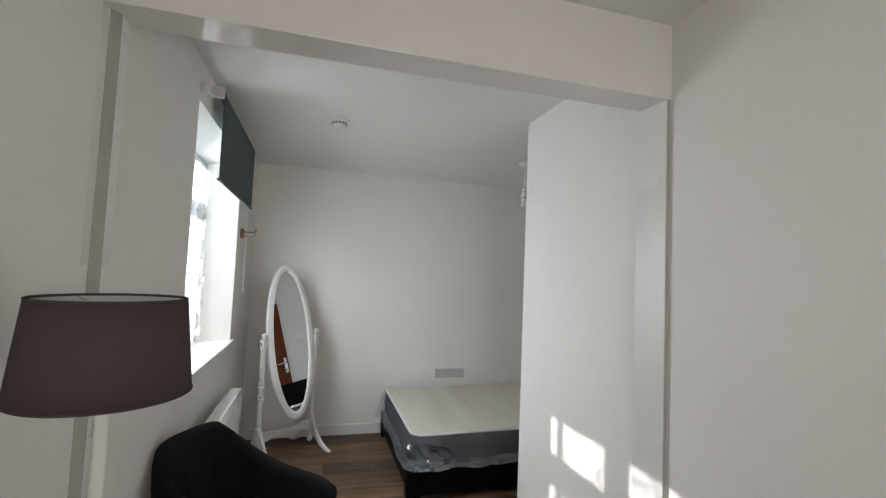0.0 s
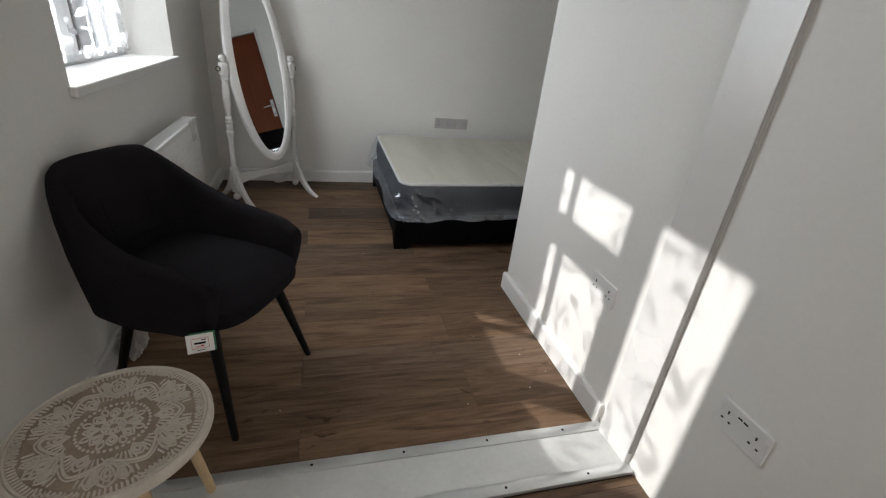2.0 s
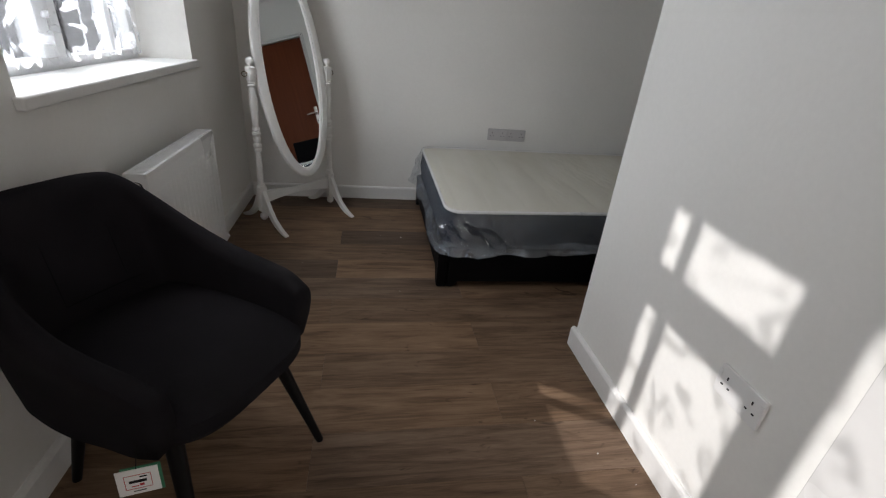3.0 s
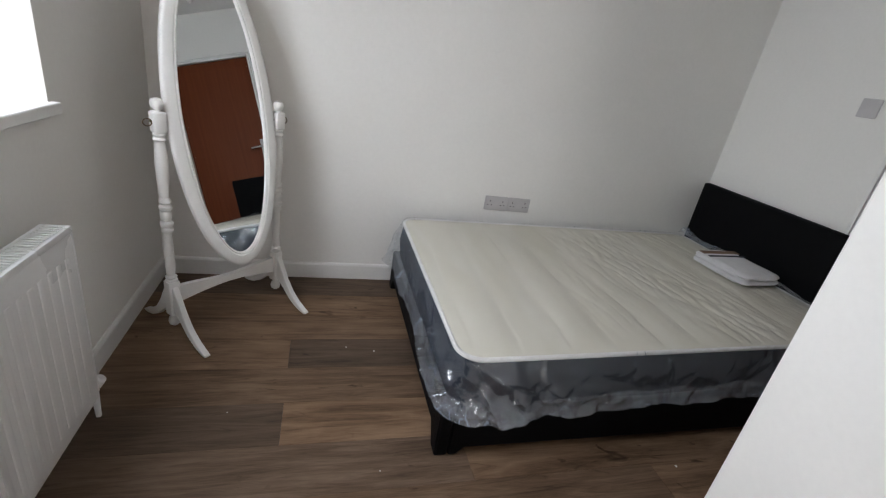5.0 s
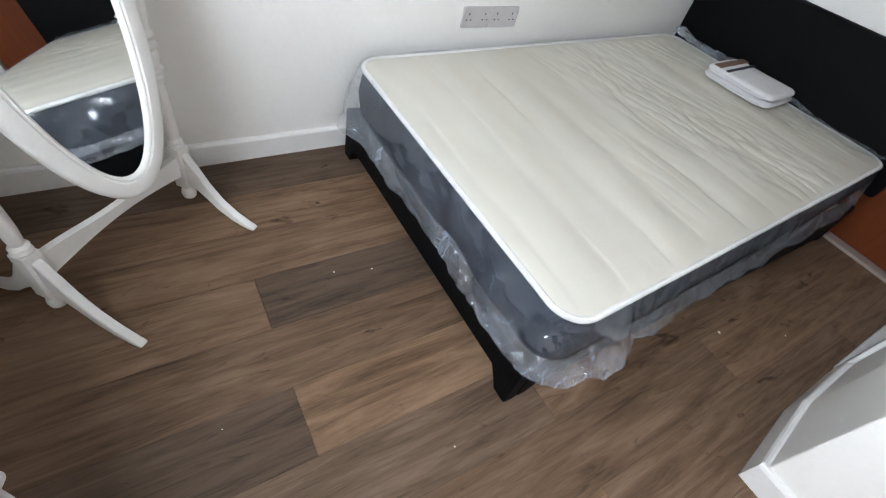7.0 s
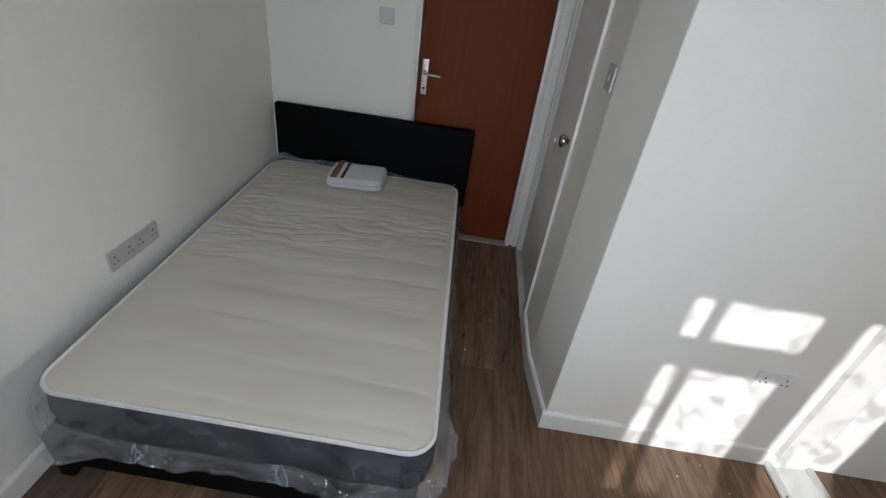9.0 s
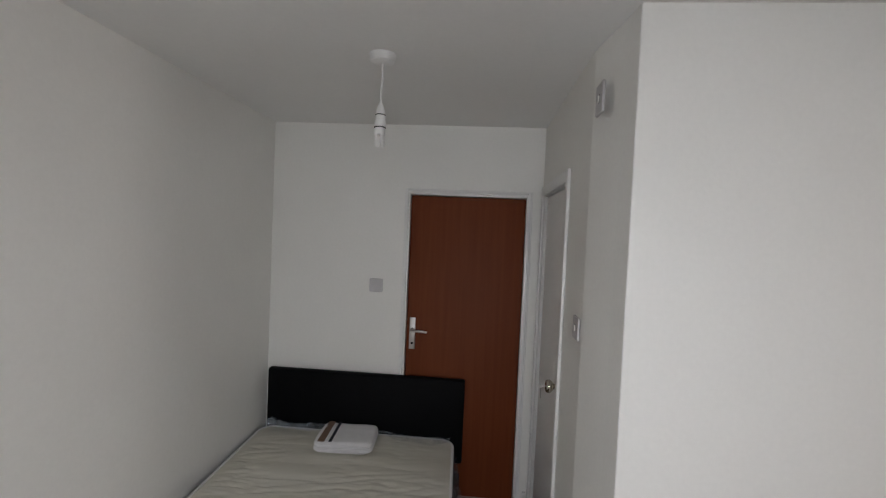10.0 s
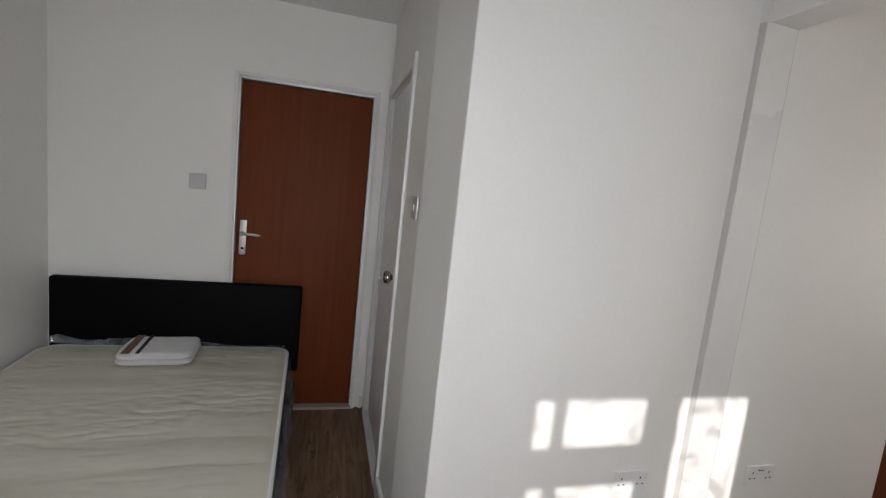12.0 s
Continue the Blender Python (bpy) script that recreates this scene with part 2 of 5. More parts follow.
def pane_glass():
    m = bpy.data.materials.new("window_glass")
    m.use_nodes = True
    n, l = m.node_tree.nodes, m.node_tree.links
    out = n["Material Output"]
    tr, gl, mx, fr = n.new("ShaderNodeBsdfTransparent"), n.new("ShaderNodeBsdfGlossy"), n.new("ShaderNodeMixShader"), n.new("ShaderNodeFresnel")
    gl.inputs["Roughness"].default_value = 0.02
    fr.inputs["IOR"].default_value = 1.45
    l.new(fr.outputs[0], mx.inputs[0])
    l.new(tr.outputs[0], mx.inputs[1])
    l.new(gl.outputs[0], mx.inputs[2])
    l.new(mx.outputs[0], out.inputs["Surface"])
    return m


def plastic_film(name, haze, wrinkle_scale, strength, stretch=(1, 1, 1), gloss=0.08, facets=0.0, streaks=0.0):
    """Thin clear polythene: see-through, a little milky, glossy on its creases."""
    m = bpy.data.materials.new(name)
    m.use_nodes = True
    n, l = m.node_tree.nodes, m.node_tree.links
    out = n["Material Output"]
    co, mp = n.new("ShaderNodeTexCoord"), n.new("ShaderNodeMapping")
    mp.inputs["Scale"].default_value = stretch
    l.new(co.outputs["Object"], mp.inputs["Vector"])
    w, warp, fold, edge = n.new("ShaderNodeTexNoise"), n.new("ShaderNodeVectorMath"), n.new("ShaderNodeTexVoronoi"), n.new("ShaderNodeTexVoronoi")
    w.inputs["Scale"].default_value, w.inputs["Detail"].default_value = wrinkle_scale, 4
    w.inputs["Distortion"].default_value = 0.9
    l.new(mp.outputs[0], w.inputs["Vector"])
    warp.operation = "MULTIPLY_ADD"
    warp.inputs[1].default_value = (0.12, 0.12, 0.12)
    l.new(w.outputs["Color"], warp.inputs[0])
    l.new(mp.outputs[0], warp.inputs[2])
    edge.feature = "DISTANCE_TO_EDGE"
    for cell in (fold, edge):
        cell.inputs["Scale"].default_value = wrinkle_scale * 2.4
        l.new(warp.outputs[0], cell.inputs["Vector"])
    relief = n.new("ShaderNodeMath")
    relief.operation = "MULTIPLY_ADD"
    relief.inputs[1].default_value = facets
    l.new(fold.outputs["Distance"], relief.inputs[0])
    l.new(w.outputs["Fac"], relief.inputs[2])
    bp = n.new("ShaderNodeBump")
    bp.inputs["Strength"].default_value, bp.inputs["Distance"].default_value = strength, 0.02
    l.new(relief.outputs[0], bp.inputs["Height"])
    tr, gl, df = n.new("ShaderNodeBsdfTransparent"), n.new("ShaderNodeBsdfGlossy"), n.new("ShaderNodeBsdfTranslucent")
    gl.inputs["Roughness"].default_value = 0.05
    df.inputs["Color"].default_value = (0.64, 0.74, 0.88, 1)
    l.new(bp.outputs[0], gl.inputs["Normal"])
    dif, soft = n.new("ShaderNodeBsdfDiffuse"), n.new("ShaderNodeMixShader")
    dif.inputs["Color"].default_value = (0.68, 0.78, 0.92, 1)
    soft.inputs[0].default_value = 0.6
    l.new(df.outputs[0], soft.inputs[1])
    l.new(dif.outputs[0], soft.inputs[2])
    m1, m2 = n.new("ShaderNodeMixShader"), n.new("ShaderNodeMixShader")
    line, both = n.new("ShaderNodeMapRange"), n.new("ShaderNodeMath")
    line.inputs["From Min"].default_value, line.inputs["From Max"].default_value = 0.0, 0.020
    line.inputs["To Min"].default_value, line.inputs["To Max"].default_value = streaks, 0.0
    l.new(edge.outputs["Distance"], line.inputs["Value"])
    some, lines = n.new("ShaderNodeMapRange"), n.new("ShaderNodeMath")
    some.inputs["From Min"].default_value, some.inputs["From Max"].default_value = 0.46, 0.60
    l.new(w.outputs["Fac"], some.inputs["Value"])
    lines.operation = "MULTIPLY"
    l.new(line.outputs[0], lines.inputs[0])
    l.new(some.outputs[0], lines.inputs[1])
    both.operation = "ADD"
    l.new(lines.outputs[0], both.inputs[0])
    hz = n.new("ShaderNodeMapRange")
    hz.inputs["From Min"].default_value, hz.inputs["From Max"].default_value = 0.35, 0.75
    hz.inputs["To Min"].default_value, hz.inputs["To Max"].default_value = haze * 0.3, haze * 1.8
    l.new(w.outputs["Fac"], hz.inputs["Value"])
    l.new(hz.outputs[0], both.inputs[1])
    l.new(both.outputs[0], m1.inputs[0])
    l.new(tr.outputs[0], m1.inputs[1])
    l.new(soft.outputs[0], m1.inputs[2])
    m2.inputs[0].default_value = gloss
    l.new(m1.outputs[0], m2.inputs[1])
    l.new(gl.outputs[0], m2.inputs[2])
    l.new(m2.outputs[0], out.inputs["Surface"])
    return m


def lace_net():
    """Sheer net with denser scrolling motifs woven in."""
    m = bpy.data.materials.new("lace_net")
    m.use_nodes = True
    n, l = m.node_tree.nodes, m.node_tree.links
    out = n["Material Output"]
    co = n.new("ShaderNodeTexCoord")
    w, v = n.new("ShaderNodeTexNoise"), n.new("ShaderNodeTexVoronoi")
    w.inputs["Scale"].default_value, w.inputs["Detail"].default_value, w.inputs["Distortion"].default_value = 7.0, 2, 2.5
    v.inputs["Scale"].default_value = 16.0
    v.feature = "SMOOTH_F1"
    l.new(co.outputs["Object"], w.inputs["Vector"])
    l.new(co.outputs["Object"], v.inputs["Vector"])
    mul = n.new("ShaderNodeMath")
    mul.operation = "MULTIPLY_ADD"
    l.new(v.outputs["Distance"], mul.inputs[0])
    mul.inputs[1].default_value = 0.35
    l.new(w.outputs["Fac"], mul.inputs[2])
    rng = n.new("ShaderNodeMapRange")
    rng.inputs["From Min"].default_value, rng.inputs["From Max"].default_value = 0.695, 0.78
    rng.inputs["To Min"].default_value, rng.inputs["To Max"].default_value = 0.09, 0.56
    l.new(mul.outputs[0], rng.inputs["Value"])
    tr, df, sc = n.new("ShaderNodeBsdfTransparent"), n.new("ShaderNodeBsdfTranslucent"), n.new("ShaderNodeBsdfDiffuse")
    df.inputs["Color"].default_value = sc.inputs["Color"].default_value = (0.93, 0.94, 0.96, 1)
    both, mx = n.new("ShaderNodeMixShader"), n.new("ShaderNodeMixShader")
    both.inputs[0].default_value = 0.15
    l.new(df.outputs[0], both.inputs[1])
    l.new(sc.outputs[0], both.inputs[2])
    l.new(rng.outputs[0], mx.inputs[0])
    l.new(tr.outputs[0], mx.inputs[1])
    l.new(both.outputs[0], mx.inputs[2])
    l.new(mx.outputs[0], out.inputs["Surface"])
    return m


def ticking():
    """Cream quilted mattress fabric with soft cross bands and wrinkles."""
    m = bpy.data.materials.new("cream_ticking")
    m.use_nodes = True
    n, l = m.node_tree.nodes, m.node_tree.links
    b = n["Principled BSDF"]
    b.inputs["Roughness"].default_value = 0.62
    co, mp = n.new("ShaderNodeTexCoord"), n.new("ShaderNodeMapping")
    mp.inputs["Scale"].default_value = (9.0, 1.6, 1.0)
    l.new(co.outputs["Object"], mp.inputs["Vector"])
    w, f = n.new("ShaderNodeTexNoise"), n.new("ShaderNodeTexNoise")
    w.inputs["Scale"].default_value, w.inputs["Detail"].default_value, w.inputs["Distortion"].default_value = 1.0, 4, 0.6
    f.inputs["Scale"].default_value = 260
    l.new(mp.outputs[0], w.inputs["Vector"])
    l.new(co.outputs["Object"], f.inputs["Vector"])
    ramp = n.new("ShaderNodeValToRGB")
    ramp.color_ramp.elements[0].position, ramp.color_ramp.elements[0].color = 0.3, (0.597, 0.565, 0.470, 1)
    ramp.color_ramp.elements[1].position, ramp.color_ramp.elements[1].color = 0.7, (0.648, 0.620, 0.540, 1)
    l.new(w.outputs["Fac"], ramp.inputs["Fac"])
    l.new(ramp.outputs["Color"], b.inputs["Base Color"])
    add = n.new("ShaderNodeMath")
    add.operation = "MULTIPLY_ADD"
    l.new(f.outputs["Fac"], add.inputs[0])
    add.inputs[1].default_value = 0.04
    l.new(w.outputs["Fac"], add.inputs[2])
    bp = n.new("ShaderNodeBump")
    bp.inputs["Strength"].default_value, bp.inputs["Distance"].default_value = 0.07, 0.02
    l.new(add.outputs[0], bp.inputs["Height"])
    l.new(bp.outputs[0], b.inputs["Normal"])
    return m


def glowing_backdrop():
    """Self-lit pale surface standing in for washed-out daylight beyond the window."""
    m = bpy.data.materials.new("backdrop_glow")
    m.use_nodes = True
    n, l = m.node_tree.nodes, m.node_tree.links
    co, cloud, ramp = n.new("ShaderNodeTexCoord"), n.new("ShaderNodeTexNoise"), n.new("ShaderNodeValToRGB")
    cloud.inputs["Scale"].default_value = 0.25
    l.new(co.outputs["Object"], cloud.inputs["Vector"])
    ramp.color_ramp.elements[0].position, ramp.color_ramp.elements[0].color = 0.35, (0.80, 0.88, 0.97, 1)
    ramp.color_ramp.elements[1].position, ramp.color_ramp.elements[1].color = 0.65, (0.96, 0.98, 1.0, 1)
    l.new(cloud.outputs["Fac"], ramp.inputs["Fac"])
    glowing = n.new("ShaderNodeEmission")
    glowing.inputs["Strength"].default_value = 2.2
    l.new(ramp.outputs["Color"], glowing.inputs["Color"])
    l.new(glowing.outputs[0], n["Material Output"].inputs["Surface"])
    return m


PLANK, DOOR_WOOD, SILVER, PANE, LACE, TICKING = wood_floor("walnut_vinyl_plank"), door_wood(), mirror_glass(), pane_glass(), lace_net(), ticking()
PLANK_DARK, PLANK_GREY = wood_floor("dark_vinyl_plank", 0.60, 0.84), wood_floor("greyed_vinyl_plank", 0.90, 0.90)
FILM = plastic_film("clear_film_sides", 0.085, 4.6, 0.48, (1.5, 1.5, 0.8), 0.11, 0.8, 0.36)
FILM_HEM = plastic_film("clear_film_hem", 0.22, 4.8, 0.85, (1.5, 1.5, 0.8), 0.12, 1.1, 0.38)
FILM_TOP = plastic_film("clear_film_top", 0.02, 5.0, 0.22, (3.0, 1.4, 1), 0.03)
CARVED = material("whitewashed_carved_wood", (0.61, 0.555, 0.475), 0.75, vary=0.07, scale=16, fine=160, bump=0.06)
CARVED_LOW = material("bare_carved_ground", (0.34, 0.27, 0.20), 0.8, vary=0.16, scale=22, fine=200, bump=0.06)


# ---------------- mesh helpers ----------------
def mesh_of(name, bm, mat, smooth=False):
    me = bpy.data.meshes.new(name)
    bmesh.ops.recalc_face_normals(bm, faces=bm.faces)
    bm.to_mesh(me)
    bm.free()
    me.materials.append(mat)
    if smooth:
        for p in me.polygons:
            p.use_smooth = True
        me.set_sharp_from_angle(angle=radians(38))
    return me


def part(name, bm, mat, parent=None, label="", smooth=True):
    ob = new(name, mesh_of(name, bm, mat, smooth))
    ob.parent = parent
    return tagged(ob, label)


def thing(name, label, category, group="", at=None):
    ob = new(name)
    if at is not None:
        ob.matrix_world = at
    return tagged(ob, label, category, group)


def box(bm, x0, x1, y0, y1, z0, z1, bevel=0.0, seg=2):
    m = Matrix.Translation(((x0 + x1) / 2, (y0 + y1) / 2, (z0 + z1) / 2)) @ Matrix.Diagonal((x1 - x0, y1 - y0, z1 - z0, 1))
    made = bmesh.ops.create_cube(bm, size=1, matrix=m)
    if bevel:
        edges = {e for v in made["verts"] for e in v.link_edges}
        bmesh.ops.bevel(bm, geom=list(edges), offset=bevel, segments=seg, profile=0.5, affect="EDGES")
    return bm


def boxed(*a, **k):
    return box(bmesh.new(), *a, **k)


def lathe(profile, seg=20, m=None):
    """profile: (radius, height) from bottom to top, turned about z."""
    bm = bmesh.new()
    rings = []
    for r, z in profile:
        rings.append([bm.verts.new((r * math.cos(2 * math.pi * k / seg), r * math.sin(2 * math.pi * k / seg), z)) for k in range(seg)])
    for a, b in zip(rings, rings[1:]):
        for k in range(seg):
            bm.faces.new((a[k], a[(k + 1) % seg], b[(k + 1) % seg], b[k]))
    bm.faces.new(rings[0][::-1])
    bm.faces.new(rings[-1])
    if m is not None:
        bm.transform(m)
    return bm


def tube(points, radius, seg=8, bm=None, flat=1.0, closed=False):
    """A rod along points; radius may be one number or one for each point."""
    bm = bm or bmesh.new()
    pts = [Vector(p) for p in points]
    rad = [radius] * len(pts) if isinstance(radius, (int, float)) else radius
    rings, last = [], None
    for i, p in enumerate(pts):
        if closed:
            d = (pts[(i + 1) % len(pts)] - pts[i - 1]).normalized()
        else:
            d = (pts[min(i + 1, len(pts) - 1)] - pts[max(i - 1, 0)]).normalized()
        ref = last if last is not None else (Vector((0, 0, 1)) if abs(d.z) < 0.9 else Vector((1, 0, 0)))
        u = (ref - d * ref.dot(d)).normalized()
        last = u
        w = d.cross(u)
        rings.append([bm.verts.new(p + rad[i] * (u * math.cos(2 * math.pi * k / seg) + flat * w * math.sin(2 * math.pi * k / seg))) for k in range(seg)])
    pairs = list(zip(rings, rings[1:])) + ([(rings[-1], rings[0])] if closed else [])
    for a, b in pairs:
        for k in range(seg):
            bm.faces.new((a[k], a[(k + 1) % seg], b[(k + 1) % seg], b[k]))
    if not closed:
        bm.faces.new(rings[0][::-1])
        bm.faces.new(rings[-1])
    return bm


def prism(outline, z0, z1, bm=None):
    """An outline of (x, y) raised from z0 to z1."""
    bm = bm or bmesh.new()
    lo, hi = [bm.verts.new((x, y, z0)) for x, y in outline], [bm.verts.new((x, y, z1)) for x, y in outline]
    bm.faces.new(lo[::-1])
    bm.faces.new(hi)
    for k in range(len(lo)):
        j = (k + 1) % len(lo)
        bm.faces.new((lo[k], lo[j], hi[j], hi[k]))
    return bm


def rounded(x0, x1, y0, y1, r, seg=6):
    out = []
    for cx, cy, a in ((x1 - r, y1 - r, 0), (x0 + r, y1 - r, 90), (x0 + r, y0 + r, 180), (x1 - r, y0 + r, 270)):
        for k in range(seg + 1):
            t = radians(a + 90 * k / seg)
            out.append((cx + r * math.cos(t), cy + r * math.sin(t)))
    return out


def structure(name, bm, mat, label="", smooth=False):
    return tagged(part(name, bm, mat, None, label, smooth), kind="structure")


# ---------------- the large structure ----------------
CEILING, BACK, EAST, NORTH_FACE, BOX, SOUTH = 2.445, 6.79, 3.30, 5.01, 1.765, 1.10
SLOT0, SLOT1 = 3.80, 3.955

structure("ground", boxed(-250, 250, -250, 250, -0.7, -0.45), EARTH, "pale paving outside the house")
# added board that glows by itself, so the view through the panes is white
structure("backdrop", boxed(-4.2, -4.0, -8, 24, -0.45, 3.2), glowing_backdrop(), "pale glowing board standing in for washed-out daylight outside the window")
structure("ceiling", boxed(-0.4, 3.6, SOUTH - 0.2, BACK + 0.15, CEILING, CEILING + 0.15), CEIL, "matt white plaster ceiling")


def holed_wall(bm, x_out, x_in, y0, y1, z0, z1, rings):
    """A wall along y with one opening, whose reveal runs through rings of (x, y0, y1, z0, z1) from outside to inside."""
    loops = []
    for x, a, b, c, d in rings:
        loops.append([bm.verts.new(p) for p in ((x, a, c), (x, b, c), (x, b, d), (x, a, d))])
    for p, q in zip(loops, loops[1:]):
        for k in range(4):
            bm.faces.new((p[k], p[(k + 1) % 4], q[(k + 1) % 4], q[k]))
    for x, loop in ((x_out, loops[0]), (x_in, loops[-1])):
        c = [bm.verts.new(p) for p in ((x, y0, z0), (x, y1, z0), (x, y1, z1), (x, y0, z1))]
        for k in range(4):
            bm.faces.new((c[k], c[(k + 1) % 4], loop[(k + 1) % 4], loop[k]))
        if x == x_out:
            first = c
    for k in range(4):
        bm.faces.new((first[k], first[(k + 1) % 4], c[(k + 1) % 4], c[k]))
    return bm


WIN = dict(y0=4.825, y1=5.885, z0=0.97, z1=2.195)
bm = holed_wall(bmesh.new(), -0.36, 0.0, SLOT1, BACK + 0.15, -0.45, CEILING, [
    (-0.36, WIN["y0"], WIN["y1"], WIN["z0"], WIN["z1"]), (-0.20, WIN["y0"], WIN["y1"], WIN["z0"], WIN["z1"]),
    (0.0, 4.745, 5.965, 0.955, 2.262)])
structure("wall_west", bm, WALL, "off-white painted wall with a deep splayed window reveal")
bm = boxed(-0.36, 0.0, SOUTH - 0.15, SLOT0, -0.45, CEILING)
structure("wall_west_entry", bm, WALL, "off-white painted wall of the entry end")
structure("jamb_west", prism([(-0.36, SLOT0), (0.0, SLOT0), (0.0, 3.837), (0.020, 3.868), (0.020, 3.915), (0.0, 3.94), (0.0, SLOT1), (-0.36, SLOT1)], -0.45, CEILING), WALL_GLOSS, "glossy white jamb under the beam")
structure("wall_north", boxed(0.0, EAST + 0.3, BACK, BACK + 0.15, -0.45, CEILING), WALL, "off-white painted back wall")

DOOR_E = dict(a=5.113, b=5.858, top=1.995)
bm = bmesh.new()
box(bm, EAST, EAST + 0.13, NORTH_FACE - 0.1, DOOR_E["a"] - 0.03, -0.45, CEILING)
box(bm, EAST, EAST + 0.13, DOOR_E["b"] + 0.03, BACK, -0.45, CEILING)
box(bm, EAST, EAST + 0.13, DOOR_E["a"] - 0.03, DOOR_E["b"] + 0.03, DOOR_E["top"] + 0.03, CEILING)
structure("wall_east", bm, WALL, "off-white painted wall with the brown door")
DN0, DN1, DNT, CORNER = 2.475, 3.215, 2.0, 4.960
bm = prism([(BOX + 0.1, NORTH_FACE - 0.1), (DN0 - 0.03, NORTH_FACE - 0.1), (DN0 - 0.03, NORTH_FACE), (2.10, NORTH_FACE - 0.004), (BOX + 0.1, CORNER + 0.011)], -0.45, CEILING)
box(bm, DN1 + 0.03, EAST, NORTH_FACE - 0.1, NORTH_FACE, -0.45, CEILING)
box(bm, DN0 - 0.03, DN1 + 0.03, NORTH_FACE - 0.1, NORTH_FACE, DNT + 0.03, CEILING)
structure("wall_alcove", bm, WALL, "off-white partition with a flush white door")
structure("wall_partition", prism([(BOX, SLOT1), (BOX + 0.1, SLOT1), (BOX + 0.1, CORNER + 0.011), (BOX + 0.003, CORNER), (BOX, CORNER - 0.003)], -0.45, CEILING), WALL, "white partition catching sunlight from the window")
structure("jamb_east", prism([(BOX + 0.1, 3.800), (BOX + 0.1, SLOT1), (BOX, SLOT1), (BOX - 0.025, 3.946), (BOX - 0.017, 3.804), (BOX, 3.800)], -0.45, CEILING), WALL_GLOSS, "glossy white jamb under the beam")
bm = boxed(BOX, BOX + 0.1, 2.845, 3.800, -0.45, CEILING)
structure("wall_east_entry", bm, WALL, "white painted wall of the entry end")
bm = boxed(BOX, BOX + 0.1, SOUTH, 2.045, -0.45, CEILING)
box(bm, BOX, BOX + 0.1, 2.045, 2.845, 2.03, CEILING)
structure("wall_east_far", bm, WALL, "white painted wall beside the entrance")
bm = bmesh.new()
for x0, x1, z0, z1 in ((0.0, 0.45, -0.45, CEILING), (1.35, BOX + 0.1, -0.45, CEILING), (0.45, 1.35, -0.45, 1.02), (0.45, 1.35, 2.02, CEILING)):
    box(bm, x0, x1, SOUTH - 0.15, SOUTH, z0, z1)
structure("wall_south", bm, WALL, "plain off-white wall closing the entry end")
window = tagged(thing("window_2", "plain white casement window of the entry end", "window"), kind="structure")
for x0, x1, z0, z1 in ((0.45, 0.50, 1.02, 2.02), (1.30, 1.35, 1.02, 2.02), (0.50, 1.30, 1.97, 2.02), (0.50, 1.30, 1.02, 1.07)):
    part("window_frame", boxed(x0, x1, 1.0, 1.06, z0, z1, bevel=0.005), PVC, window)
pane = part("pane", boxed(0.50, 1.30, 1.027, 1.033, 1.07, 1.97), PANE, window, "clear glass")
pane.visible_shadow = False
structure("wall_outer_east", boxed(EAST + 0.3, EAST + 0.4, SOUTH, BACK + 0.15, -0.45, CEILING), WALL, "plain wall beyond the doors")
structure("beam", boxed(0.0, BOX, SLOT0, 3.935, 2.165, CEILING, bevel=0.003), BEAM_GLOSS, "white painted ceiling beam across the opening")

def bead(name, a, b, proud=0.0025, mat=GREY_STRIP):
    """A thin grey strip over a slanted flank of a jamb, from a to b in plan."""
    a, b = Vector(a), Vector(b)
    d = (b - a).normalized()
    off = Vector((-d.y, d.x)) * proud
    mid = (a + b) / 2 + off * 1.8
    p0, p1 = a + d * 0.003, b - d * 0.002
    structure(name, prism([tuple(p0), tuple(p1), tuple(p1 + off), tuple(mid), tuple(p0 + off)], 0.062, 2.164), mat, "grey vertical strip on the jamb flank", True)


# the south flanks take the darker grey, the north flank the paler one
bead("trim_east_north", (BOX - 0.025, 3.946), (BOX, SLOT1), 0.0012, PALE_STRIP)
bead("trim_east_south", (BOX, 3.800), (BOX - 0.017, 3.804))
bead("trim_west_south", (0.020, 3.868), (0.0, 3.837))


def skirting(name, a, b, height=0.095, depth=0.017, side=1):
    """A board from a to b on the floor, with a chamfered top; side: which way it stands off the wall."""
    a, b = Vector((*a, 0)), Vector((*b, 0))
    d = (b - a).normalized()
    off = Vector((-d.y, d.x, 0)) * side
    prof = [(0.0, 0.0), (depth, 0.0), (depth, height - 0.012), (depth - 0.004, height - 0.004), (depth - 0.010, height), (0.0, height)]
    bm = bmesh.new()
    ends = [[bm.verts.new(p + off * u + Vector((0, 0, v))) for u, v in prof] for p in (a, b)]
    bm.faces.new(ends[0])
    bm.faces.new(ends[1][::-1])
    for k in range(len(prof)):
        j = (k + 1) % len(prof)
        bm.faces.new((ends[0][k], ends[0][j], ends[1][j], ends[1][k]))
    return structure(name, bm, GLOSS, "white painted skirting board")


skirting("baseboard_north", (EAST, BACK), (0.017, BACK))
skirting("baseboard_west", (0.0, BACK), (0.0, SLOT1 + 0.02))
skirting("baseboard_partition", (BOX, 3.985), (BOX, CORNER + 0.017))
skirting("baseboard_alcove", (BOX, CORNER), (2.10, NORTH_FACE - 0.004))
skirting("baseboard_alcove_door", (2.10, NORTH_FACE - 0.004), (DN0 - 0.055, NORTH_FACE))
skirting("baseboard_east", (EAST, NORTH_FACE + 0.02), (EAST, DOOR_E["a"] - 0.06))

